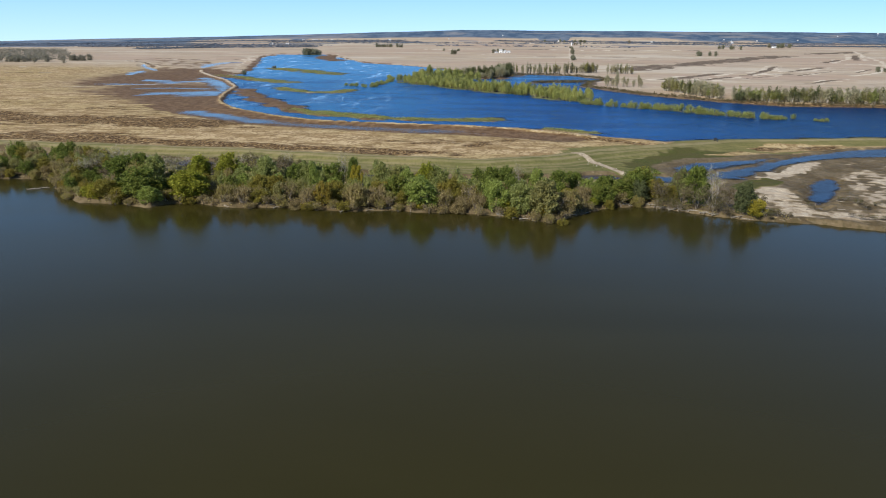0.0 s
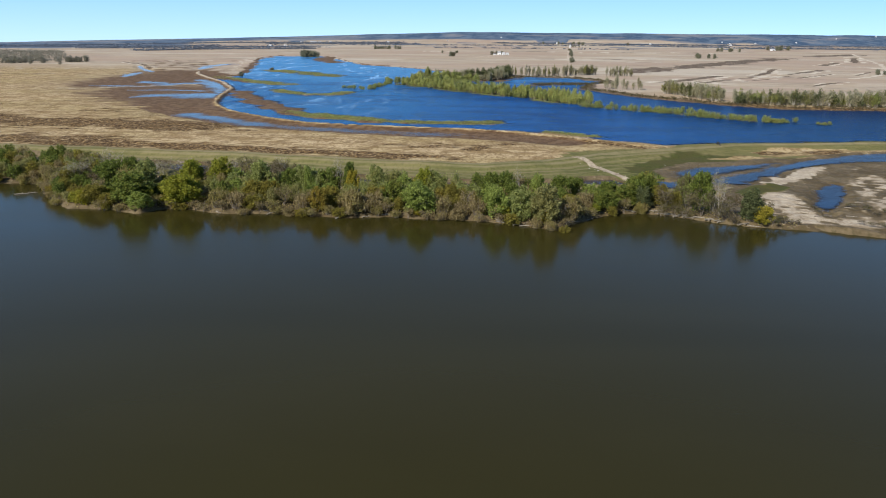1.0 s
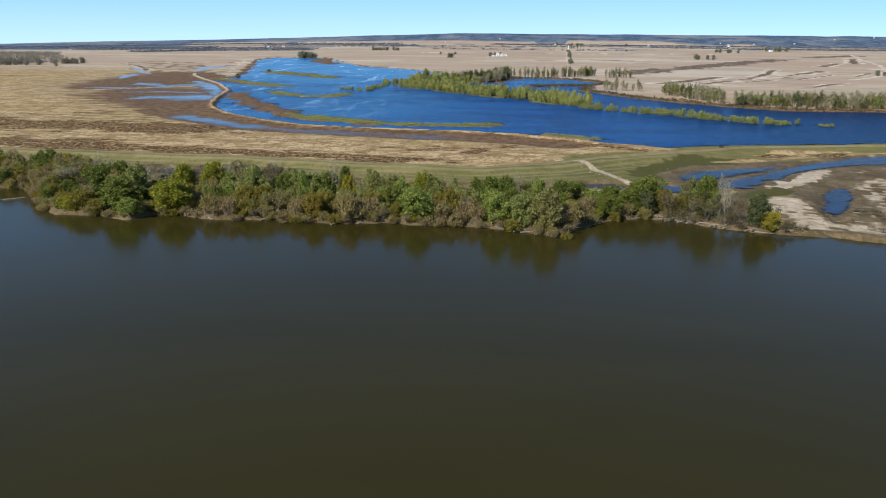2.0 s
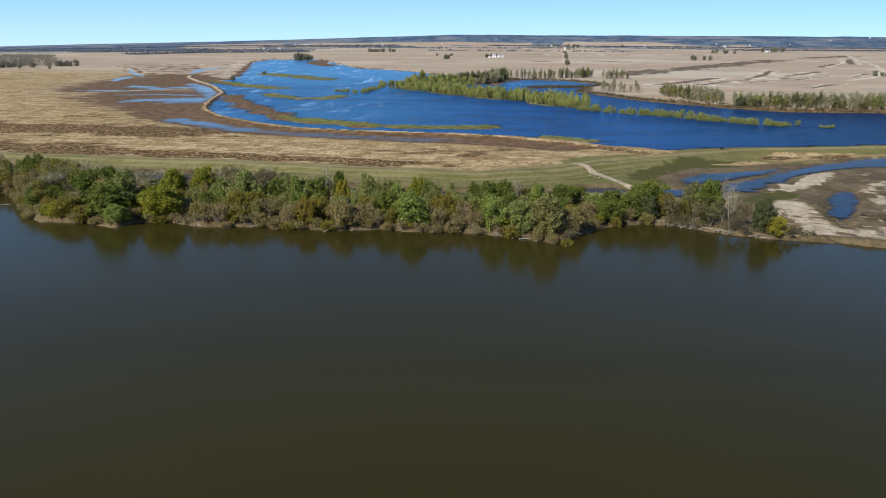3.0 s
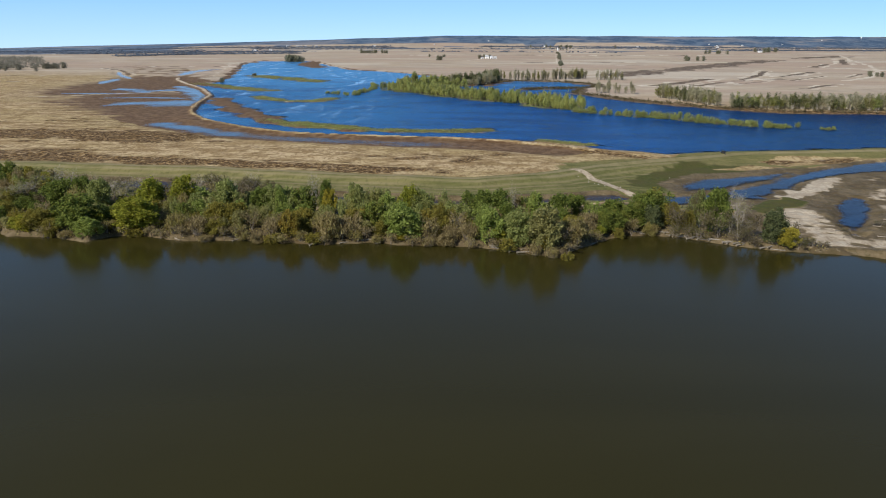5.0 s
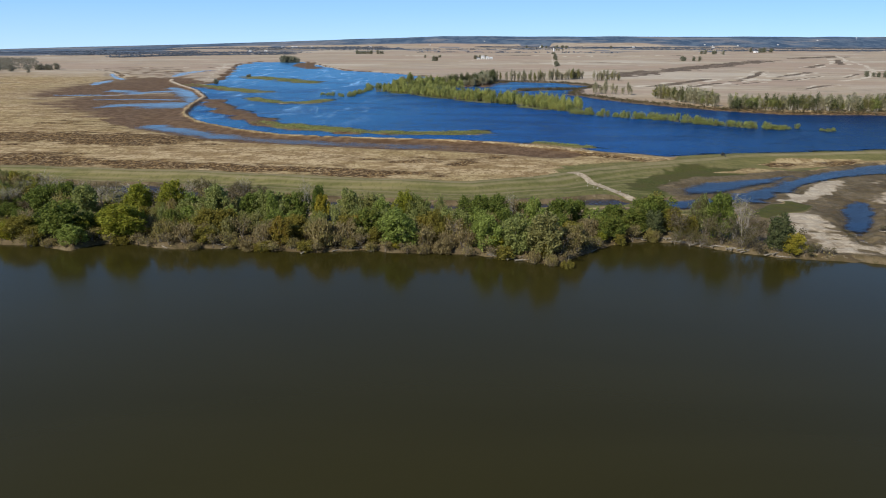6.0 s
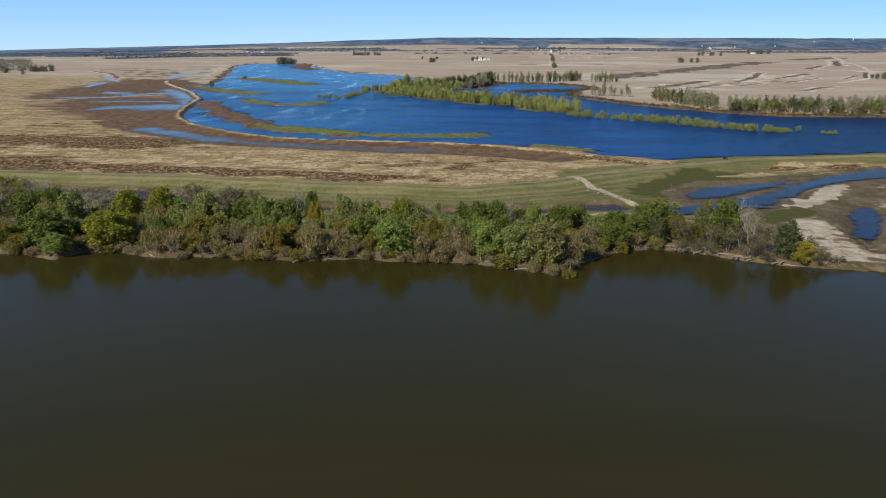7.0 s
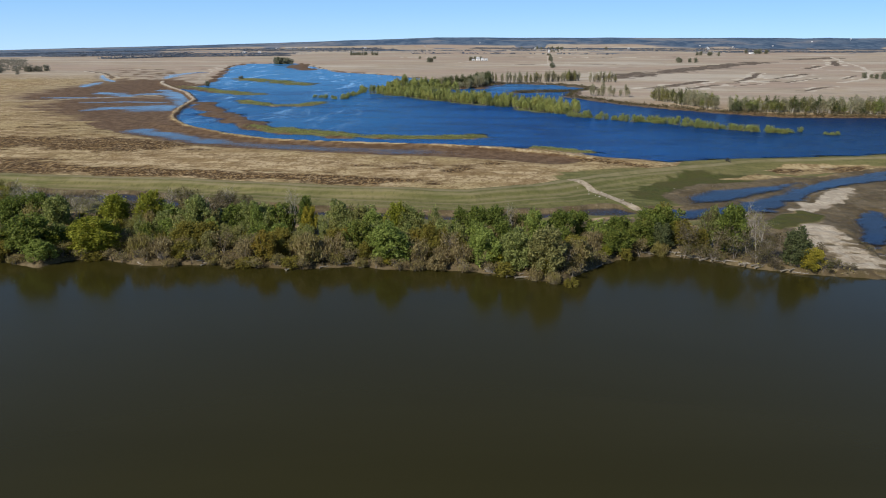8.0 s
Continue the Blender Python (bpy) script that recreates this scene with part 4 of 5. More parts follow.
LABEL = {
    "dull": "dark olive-green leafy bush at the river's edge",
    "green": "rounded dark green broadleaf tree on the muddy riverbank",
    "lightgreen": "bright green round-crowned tree at the water's edge",
    "lime": "yellow-green bushy tree turning to autumn on the riverbank",
    "grey": "grey-green cottonwood with pale limbs on the riverbank",
    "olive": "olive and orange-brown bush in autumn leaf on the riverbank",
    "yellow": "bright yellow autumn bush on the riverbank",
    "tan": "tan-green willow leaning over the river's edge",
    "brown": "brown half-bare shrub with many thin stems on the bank",
    "bare": "pale leafless tree with thin twigs on the riverbank",
    "dusk": "dark brown thorny shrub with grey twigs on the bank",
    "brush": "tangled leafless brush with grey twigs on the bank",
}
# x, y, height, crown radius of the trees that stand out along the bank
STAND_OUT = {
    "green": ((-114, 251.5, 11.5, 6.3), (-133, 277, 11.0, 5.4), (-126, 278, 12.5, 4.0), (-62, 274, 10.2, 3.6), (-47, 272, 10.9, 4.3), (-40, 272, 13.2, 2.5), (-21.5, 253, 9.6, 4.6), (13, 267, 10.8, 4.2), (18, 265, 11.0, 3.8), (37, 264, 10.6, 3.8), (44, 272, 8.6, 4.2), (55, 265, 8.6, 4.5), (52, 254, 7.5, 4.0), (60, 259, 8.5, 4.2), (66, 263, 10.0, 4.2), (69, 266, 11.4, 5.2), (86, 257, 14.6, 4.7)),
    "lime": ((-97, 253, 10.6, 6.8), (-103, 281, 11.5, 4.6), (-91, 280, 12.5, 4.4), (-12, 270, 11.2, 3.5), (16, 241, 5.0, 2.2), (48, 251, 2.6, 2.3)),
    "grey": ((-118, 275, 12.0, 4.0), (-74, 273, 13.2, 4.6), (-58, 274, 11.0, 3.6), (-30, 271, 12.0, 3.2), (-9, 270, 10.2, 3.5), (21, 239, 11.5, 4.3), (82, 262, 12.0, 3.4)),
    "brown": ((-125, 274, 11.1, 3.6), (-83, 249, 8.0, 3.5), (-76, 248, 7.4, 3.8), (-35, 245, 8.0, 4.4), (-53, 248, 6.9, 3.5), (-29, 247, 7.6, 4.4), (-5, 245, 7.0, 3.8), (38, 241, 7.4, 4.0), (7, 244, 6.4, 3.7), (63, 268, 6.3, 4.2), (47, 259, 6.3, 3.7), (74, 256, 7.4, 4.0), (80, 261, 10.2, 2.4), (80, 252, 7.1, 3.6), (84, 249, 7.2, 3.5), (92, 245, 6.4, 3.1), (108, 240, 2.2, 1.8)),
    "olive": ((-127, 252, 7.0, 4.0), (-72, 257, 8.4, 4.0), (-67, 258, 8.2, 3.7), (-47, 247, 8.3, 3.5), (-44, 255, 7.2, 3.0), (-20, 247, 5.1, 1.9), (-2, 254, 9.2, 2.9), (71, 266, 6.9, 3.5), (73, 261, 8.0, 3.4), (77, 258, 6.4, 2.8)),
    "bare": ((-44, 271, 13.3, 2.8), (22, 263, 11.2, 2.0), (90, 255, 12.7, 3.3), (89, 246, 11.6, 2.8)),
    "yellow": ((-39, 270, 10.5, 2.3), (-13, 244, 2.8, 1.7), (29, 235, 3.9, 1.6), (101.3, 239.8, 6.2, 3.2)),
    "lightgreen": ((-108.5, 245.5, 6.0, 3.6), (-13, 246, 10.8, 5.5), (29, 260, 11.6, 3.0), (13, 242, 10.7, 4.3)),
    "tan": ((29, 236, 12.4, 5.1),),
    "dull": ((98, 242.5, 10.6, 4.0), (66, 258, 8.0, 3.4)),
}
taken = []


def bank_tree(leaf, x, y, h, r, known=False):
    if x > 70 and leaf in ("brown", "brush"):
        leaf = "dusk"
    kind = "bare_tree" if leaf == "bare" else "thicket_bush" if leaf in ("dusk", "brush") else "shrub" if h < 7.5 or leaf == "brown" else "bank_tree"
    plant(kind, rng.choice(MODEL[leaf] if known or leaf not in FILL else FILL[leaf]), x, y, h, r, rng.uniform(0, 360), LABEL[leaf], "tree" if kind.endswith("tree") else "shrub", "trees and shrubs along the riverbank", 0.1)
    taken.append((x, y, r))


for leaf, rows in STAND_OUT.items():
    for row in rows:
        bank_tree(leaf, *row, known=True)
# the rest of the belt: low brown shrubs in front, taller mixed trees behind
for x in np.arange(-205, 104, 3.5):
    edge = float(np.interp(x, BANK_X, BANK_Y))
    for depth, tall in ((1.6, 3.6), (4.5, 5.0), (9, 6.0), (14, 6.5), (21, 7.5), (28, 8.6), (35, 8.6), (43, 6.0), (50, 5.0)):
        px, py = x + rng.uniform(-1.6, 1.6), edge + depth + rng.uniform(-1.0, 1.6)
        if depth > 30 and (x > 40 or rng.random() < 0.45) or depth > 40 and x > -40:
            continue
        if x > 76 and depth > 9 or depth < 3 and rng.random() < 0.2:
            continue
        if any(math.hypot(px - tx, py - ty) < (0.62 * tr + 1.3) * (0.55 if depth < 2 else 1) for tx, ty, tr in taken):
            continue
        if 40 < x < 68 and depth > 18:
            continue
        if depth < 3:
            leaf = rng.choice(("brush", "brush", "brown", "brown", "olive"))
        elif depth < 10 or depth > 40:
            leaf = rng.choice(("brush", "brush", "brush", "brown", "olive") if x > 62 else ("green", "lime", "olive", "brown", "tan", "brush") if x < -86 else ("brown", "olive", "brush", "olive", "tan", "brown"))
        elif x < -86:
            leaf = rng.choice(("green", "olive", "grey", "green", "brown", "tan"))
        elif x < 8:
            if depth > 20 and rng.random() < 0.15:
                continue
            leaf = rng.choice(("brown", "tan", "olive", "olive", "green", "brush") if depth < 20 else ("grey", "grey", "grey", "tan", "lightgreen"))
        else:
            leaf = rng.choice(("grey", "green", "brown", "lightgreen", "green", "olive"))
        open_gap = -146 < x < -92 and depth > 18
        if open_gap and rng.random() < 0.35:
            continue
        h = tall * rng.uniform(0.8, 1.25) * (0.62 if open_gap else 0.92 if x < -84 and depth > 12 else 1.0)
        bank_tree(leaf, px, py, h, min(h * 0.6, rng.uniform(2.1, 3.4)) if depth > 3 else rng.uniform(2.0, 3.0))

# thin leafless trees and brush that stand before the slough
for k in range(80):
    leaf = rng.choice(("bare", "dusk", "dusk", "dusk"))
    bank_tree(leaf, rng.uniform(-158, -66), rng.uniform(280, 312), rng.uniform(4.5, 8.0) * (1.2 if leaf == "bare" else 0.85), rng.uniform(2.6, 4.0), known=True)

# dark brush and washed-up roots on the sandbar
for x, y, h, r in ((143, 264, 1.3, 2.0), (145, 259, 1.2, 1.8), (146, 254, 1.4, 2.0), (149, 264, 1.0, 1.6), (152, 259, 1.1, 1.8), (133, 238, 1.4, 1.7), (136, 237, 1.7, 2.0), (140, 236, 1.5, 2.0), (144, 235, 1.8, 2.2), (148, 234, 1.5, 2.0), (106, 241, 1.8, 1.8), (109, 240, 2.0, 1.9), (113, 239.5, 1.4, 1.6), (131, 266, 1.0, 1.4), (128, 259, 0.9, 1.3)):
    bank_tree("dusk", x, y, h, r, known=True)

# undergrowth between the stems
g = np.random.RandomState(3)
ux = g.uniform(-205, 112, 15000)
ud = g.uniform(1.2, 36, 15000)
uy = np.interp(ux, BANK_X, BANK_Y) + ud
keep = (ud < 13) | (ux < 78)
ux, uy = ux[keep], uy[keep]
uz = land(ux, uy)[0]
dry = uz > 0.1
ux, uy, uz = ux[dry], uy[dry], uz[dry]
co, quads = leaf_cards(g, [(0, 0, 0, 0.01, 0.01)], len(ux), 0.42)
co = co + np.repeat(np.stack([ux, uy, uz + g.uniform(0.0, 0.9, len(ux))], 1), 4, 0)
undergrowth = new("undergrowth", array_mesh("undergrowth", co, quads, LEAVES["brown"]))
tagged(undergrowth, "tangled brown weeds and brush under the bank trees", "undergrowth", kind="stuff")

# ---- flooded willows, cottonwoods and far trees ----
WILLOW = [plume_meshes("willow", 120 + k, 8, 2.6, 18, 480, 0.62) for k in range(4)] + [plume_meshes("grey", 124 + k, 9, 2.4, 11, 400, 0.60) for k in range(2)]
LOW_WILLOW = [plume_meshes("reed", 180 + k, 6, 3.0, 14, 380, 0.50) for k in range(4)]
WOODS = [plume_meshes(leaf, 170 + k, 14, 4.4, 16, 620, 0.85) for k, leaf in enumerate(("willow", "grey", "poplar", "dull"))]
SHORE = [plume_meshes(leaf, 190 + k, 18, 3.6, 9, 330, 0.92, PALE_BARK) for k, leaf in enumerate(("poplar", "dull", "poplar", "grey", "tan"))]
POPLAR = [plume_meshes(leaf, 140 + k, 20, 3.0, 7, 330, 0.85, PALE_BARK) for k, leaf in enumerate(("poplar", "poplar", "poplar", "tan", "poplar"))]
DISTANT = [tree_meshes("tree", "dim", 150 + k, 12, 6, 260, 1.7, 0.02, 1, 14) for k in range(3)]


def along(line, step):
    for (ax, ay), (bx, by) in zip(line, line[1:]):
        n = max(1, int(math.hypot(bx - ax, by - ay) / step))
        for k in range(n):
            yield ax + (bx - ax) * (k + 0.5) / n, ay + (by - ay) * (k + 0.5) / n


def scatter(models, line, step, spread, h, r, name, label, category, group, skip=0.0, sink=0.1):
    for x, y in along(line, step):
        if rng.random() < skip:
            continue
        k = rng.uniform(0.60, 1.28)
        plant(name, rng.choice(models), x + rng.uniform(-spread, spread), y + rng.uniform(-spread, spread), h * k, r * rng.uniform(0.8, 1.2), rng.uniform(0, 360), label, category, group, sink)


FRONT = ((-76, 908), (-40, 868), (0, 810), (37, 767), (72, 727), (92, 692), (110, 668))
for shift, h in ((0, 9.5), (7, 11.0), (14, 12.0), (23, 12.0)):
    scatter(WILLOW, tuple((x + shift * 0.7, y + shift) for x, y in FRONT), 4.2, 2.4, h, 2.7, "willow", "yellow-green willow standing in flood water", "willow", "flooded willow thicket", 0.05)
for line, models in ((((-64, 985), (-12, 978), (20, 965)), WOODS[:2]), (((-62, 1012), (-10, 1010), (12, 1006)), WOODS[:2]), (((-60, 1030), (-8, 1032), (20, 1024)), WOODS[:3]), (((0, 1012), (40, 1004), (64, 1070), (76, 1132)), WOODS[2:]), (((10, 1034), (36, 1030), (56, 1080), (68, 1128)), WOODS[2:])):
    scatter(models, line, 4.2, 6, 15, 4.4, "grove_tree", "grey-green lowland tree in the flooded grove", "tree", "flooded grove", 0.05)
for line, h in ((((108, 655), (124, 640), (148, 618), (160, 614)), 6.5), (((166, 612), (182, 592), (191, 576)), 7.0), (((198, 572), (217, 556), (233, 547)), 6.0), (((236, 548), (246, 550)), 4.0), (((252, 551), (256, 551)), 5.0), (((156, 616), (170, 606)), 4.0), (((188, 581), (201, 570)), 4.0), (((230, 548), (240, 548)), 3.5)):
    scatter(LOW_WILLOW, line, 2.3, 3.0, h * 1.1, 2.9, "willow_bush", "low yellow-green willow bush in the flood", "willow", "chain of flooded willow bushes", 0.08, 0.3)
scatter(LOW_WILLOW, ((262, 541), (270, 539)), 1.8, 1.4, 5.0, 2.6, "willow_bush", "lone willow bush standing in blue flood water", "willow", "", 0, 0.3)
scatter(LOW_WILLOW, ((-130, 846), (-101, 820), (-92, 880), (-86, 930), (-94, 1005)), 5, 4, 5.5, 3.0, "willow_bush", "low yellow-green willow bush in the flood", "willow", "chain of flooded willow bushes", 0.2, 0.3)
for line, step, skip in ((((70, 1112), (100, 1114), (140, 1122), (215, 1172)), 3.3, 0.12), (((190, 1160), (214, 1170)), 2, 0.0), (((226, 1130), (262, 1140)), 2.7, 0.05), (((166, 866), (211, 850)), 4.2, 0.1)):
    scatter(POPLAR, line, step, 3.5, 17, 2.5, "cottonwood", "tall slender grey-green cottonwood on the flooded field edge", "tree", "cottonwoods along the field edge", skip)
for line, step, h in ((((222, 806), (232, 780), (244, 740), (249, 706)), 1.8, 14.5), (((230, 812), (246, 782), (262, 742)), 2.6, 14), (((254, 690), (275, 686), (298, 684), (312, 682)), 2.0, 13.5), (((262, 700), (290, 698), (316, 700)), 2.8, 13), (((312, 684), (332, 678), (352, 672), (376, 668), (470, 672)), 2.2, 14.5), (((330, 700), (372, 684), (470, 688)), 3.2, 15)):
    scatter(SHORE, line, step, 3.5, h, 3.6, "cottonwood", "grey-green cottonwood in a dense row by the flood", "tree", "cottonwoods along the field edge", 0.04)
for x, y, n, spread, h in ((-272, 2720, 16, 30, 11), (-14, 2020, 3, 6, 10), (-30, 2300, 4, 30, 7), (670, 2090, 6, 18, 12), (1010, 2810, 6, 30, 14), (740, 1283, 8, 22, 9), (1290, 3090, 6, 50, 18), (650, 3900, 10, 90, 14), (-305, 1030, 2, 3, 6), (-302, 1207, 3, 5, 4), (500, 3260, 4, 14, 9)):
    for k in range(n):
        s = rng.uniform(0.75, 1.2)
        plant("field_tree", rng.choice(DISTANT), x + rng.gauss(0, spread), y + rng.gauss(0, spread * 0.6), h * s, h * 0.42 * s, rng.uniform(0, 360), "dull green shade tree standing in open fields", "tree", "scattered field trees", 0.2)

for k in range(10):
    q = rng.uniform(0.8, 1.2)
    plant("grove_tree", rng.choice(DISTANT), -383 + rng.gauss(0, 9), 1900 + rng.gauss(0, 6), 15 * q, 8 * q, rng.uniform(0, 360), "grey-green tree on a spit beside the flood", "tree", "trees on the flooded spit", 0.2)
BARE_WOOD = [tree_meshes("tree", "bare", 160 + k, 12, 5, 200, 1.3, 0.02, 3, 14) for k in range(3)]
for x, y, n, sx, sy, h in ((-790, 1310, 26, 40, 25, 10), (-722, 1395, 14, 12, 14, 11), (-860, 1380, 30, 60, 40, 10)):
    for k in range(n):
        q = rng.uniform(0.75, 1.2)
        plant("woodland_tree", rng.choice(BARE_WOOD), x + rng.gauss(0, sx), y + rng.gauss(0, sy), h * q, h * 0.42 * q, rng.uniform(0, 360), "grey-brown nearly leafless tree at the wood's edge", "tree", "bare woodland edge", 0.2)

for k in range(30):
    down = 1660 + 190 * rng.random() if k < 9 else 2080 + 700 * rng.random()
    plant("field_tree", rng.choice(DISTANT), 252 + 0.141 * (down - 1655) + rng.uniform(-4, 4), down, rng.uniform(5, 9), rng.uniform(2.5, 4.5), rng.uniform(0, 360), "small dark tree beside a straight field lane", "tree", "trees along the lane", 0.2)

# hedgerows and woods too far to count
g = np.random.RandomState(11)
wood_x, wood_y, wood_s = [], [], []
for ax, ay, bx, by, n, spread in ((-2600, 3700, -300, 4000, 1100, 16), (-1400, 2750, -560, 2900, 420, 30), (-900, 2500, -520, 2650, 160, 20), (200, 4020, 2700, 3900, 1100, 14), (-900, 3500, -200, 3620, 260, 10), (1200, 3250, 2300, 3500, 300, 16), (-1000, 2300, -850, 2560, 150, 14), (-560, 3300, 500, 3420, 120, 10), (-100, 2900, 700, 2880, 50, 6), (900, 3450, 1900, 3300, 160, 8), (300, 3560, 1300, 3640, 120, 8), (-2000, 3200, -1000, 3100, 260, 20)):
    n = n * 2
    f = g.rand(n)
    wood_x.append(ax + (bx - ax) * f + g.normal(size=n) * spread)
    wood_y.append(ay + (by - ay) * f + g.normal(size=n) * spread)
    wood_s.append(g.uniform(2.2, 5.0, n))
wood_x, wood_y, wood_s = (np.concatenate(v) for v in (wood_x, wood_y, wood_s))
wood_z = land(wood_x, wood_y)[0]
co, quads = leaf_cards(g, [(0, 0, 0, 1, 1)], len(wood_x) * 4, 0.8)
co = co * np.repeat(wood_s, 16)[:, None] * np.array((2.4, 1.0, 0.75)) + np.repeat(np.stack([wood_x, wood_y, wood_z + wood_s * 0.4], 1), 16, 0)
tagged(new("far_woods", array_mesh("far_woods", co, quads, LEAVES["haze"])), "distant woods and hedgerows with bluish haze in their colour", "woods", kind="stuff")

g = np.random.RandomState(12)
lw_y = 1330 + 700 * g.rand(1500) ** 1.3
lw_x = -lw_y * 0.53 - 10 - 420 * g.rand(1500) + g.normal(size=1500) * 12
lw_z = land(lw_x, lw_y)[0]
co, quads = leaf_cards(g, [(0, 0, 0, 1, 1.6)], 1500 * 14, 0.5)
co = co * 3.4 + np.repeat(np.stack([lw_x, lw_y, lw_z + 3.0], 1), 14 * 4, 0)
tagged(new("bare_woods", array_mesh("bare_woods", co, quads, LEAVES["bare"])), "grey-brown leafless woods at the field's edge", "woods", kind="stuff")

# brown brush along the far shore of the flood
b_line = list(along(((166, 950), (123, 940), (92, 924)), 0.25)) + list(along(((66, 1056), (100, 1110), (165, 1090), (204, 1015), (164, 930), (146, 872), (186, 766), (238, 700), (290, 658), (368, 656), (520, 646)), 0.9))
b_x = np.array([p[0] for p in b_line]) + g.normal(size=len(b_line)) * 2.5
b_y = np.array([p[1] for p in b_line]) + g.normal(size=len(b_line)) * 3.5
b_z = np.maximum(land(b_x, b_y)[0], -0.2)
co, quads = leaf_cards(g, [(0, 0, 0, 1, 0.8)], len(b_line) * 9, 0.55)
co = co * 1.5 + np.repeat(np.stack([b_x, b_y, b_z + 0.7], 1), 36, 0)
tagged(new("shore_brush", array_mesh("shore_brush", co, quads, LEAVES["dusk"])), "low brown brush along the flooded field edge", "brush", kind="stuff")


g = np.random.RandomState(14)
reed_x, reed_y = [], []
for line, half, kind in ISLES:
    if kind == "grass":
        pts = np.array(list(along(line, 0.085)))
        reed_x.append(pts[:, 0] + g.normal(size=len(pts)) * half * 0.5)
        reed_y.append(pts[:, 1] + g.normal(size=len(pts)) * half * 0.55)
reed_x, reed_y = np.concatenate(reed_x), np.concatenate(reed_y)
keep = (waves(reed_x, reed_y, 22, 41) > -0.25) & (land(reed_x, reed_y)[0] > -0.25)
reed_x, reed_y = reed_x[keep], reed_y[keep]
reed_z = np.maximum(land(reed_x, reed_y)[0], -0.1)
co, quads = leaf_cards(g, [(0, 0, 0, 0.5, 0.3)], len(reed_x) * 3, 0.55, 1.5)
co = co * 0.6 + np.repeat(np.stack([reed_x, reed_y, reed_z + 0.3], 1), 12, 0)
tagged(new("marsh_grass", array_mesh("marsh_grass", co, quads, LEAVES["reed"])), "patchy green marsh grass on low flood islands", "grass", kind="stuff")


# ---- driftwood, rocks, farms, pump ----
def log_meshes(seed):
    """Trunk of a drifted log with broken limb stubs, 1 m per unit of length along x."""
    r = np.random.RandomState(seed)
    bm = bmesh.new()

    def limb(points, radii, sides):
        rings = []
        for i, (p, w) in enumerate(zip(points, radii)):
            way = (points[min(i + 1, len(points) - 1)] - points[max(i - 1, 0)]).normalized()
            side = way.cross(Vector((0, 0.3, 1))).normalized()
            up = side.cross(way)
            rings.append([bm.verts.new(p + (side * math.cos(2 * math.pi * k / sides) + up * math.sin(2 * math.pi * k / sides)) * w) for k in range(sides)])
        for a, b in zip(rings, rings[1:]):
            for k in range(sides):
                bm.faces.new((a[k], a[(k + 1) % sides], b[(k + 1) % sides], b[k]))
        bm.faces.new(rings[0][::-1])
        bm.faces.new(rings[-1])

    pts = [Vector((x, r.uniform(-0.12, 0.12), r.uniform(0.0, 0.12))) for x in (-3, -1.5, 0, 1.5, 3)]
    limb(pts, (0.30, 0.24, 0.21, 0.16, 0.08), 7)
    for k in range(5):
        base = pts[1].lerp(pts[4], r.uniform(0, 0.9))
        limb([base, base + Vector((r.uniform(0.2, 0.9), r.uniform(-0.9, 0.9), r.uniform(0.1, 0.6)))], (0.10, 0.04), 5)
    for k in range(6):
        a = 1.05 * k
        limb([pts[0], pts[0] + Vector((-0.35, 0.55 * math.cos(a), 0.55 * math.sin(a)))], (0.12, 0.03), 4)
    me = bpy.data.meshes.new("driftwood_log")
    bm.to_mesh(me)
    bm.free()
    me.materials.append(DRIFT)
    return me


LOGS = [log_meshes(200 + k) for k in range(4)]


def lay_log(x, y, turn, length, label, thick=1.0, group="driftwood along the bank"):
    ob = new("driftwood_log", rng.choice(LOGS))
    z = max(ground_z(x, y), -0.02) + 0.10
    k = length / 6
    ob.matrix_basis = pose(x, y, z, rng.uniform(-20, 20), 0, turn) @ Matrix.Diagonal((k, k * thick, k * thick, 1))
    tagged(ob, label, "log", group)


lay_log(-163, 271, 33, 7.5, "pale drifted log afloat beside the bank", 0.8)
for x0, x1, n, label in ((-90, -60, 6, "bleached driftwood log at the foot of the muddy bank"), (-60, -10, 9, "grey driftwood log stranded under brown shrubs"), (10, 46, 9, "grey driftwood log stranded under leaning willows"), (62, 99, 30, "bleached driftwood log heaped on the low bank")):
    for k in range(n):
        x = rng.uniform(x0, x1)
        lay_log(x, float(np.interp(x, BANK_X, BANK_Y)) + rng.uniform(1.6, 3.4), rng.uniform(-40, 60), rng.uniform(2.0, 5.0), label)
for x, y, turn, length in ((126, 258, 20, 4), (129, 254, -25, 5), (132, 262, 60, 3.5), (141, 262, -30, 4), (146, 268, 15, 5), (150, 272, -10, 4), (124, 249, 5, 4), (136, 250, -20, 5), (142, 240, 10, 6), (148, 236, -15, 5), (112, 268, 140, 5)):
    lay_log(x, y, turn, length * 0.7, "bleached driftwood log on the bare sandbar", 1.0, "driftwood on the sandbar")


def boulder_mesh(seed):
    bm = bmesh.new()
    bmesh.ops.create_icosphere(bm, subdivisions=2, radius=0.5)
    r = np.random.RandomState(seed)
    shift = Vector(r.uniform(0, 50, 3))
    for v in bm.verts:
        v.co *= 0.8 + 0.45 * noise.noise(v.co * 2.2 + shift)
        v.co.z *= 0.65
    me = bpy.data.meshes.new("boulder")
    bm.to_mesh(me)
    bm.free()
    me.materials.append(ROCK)
    return me


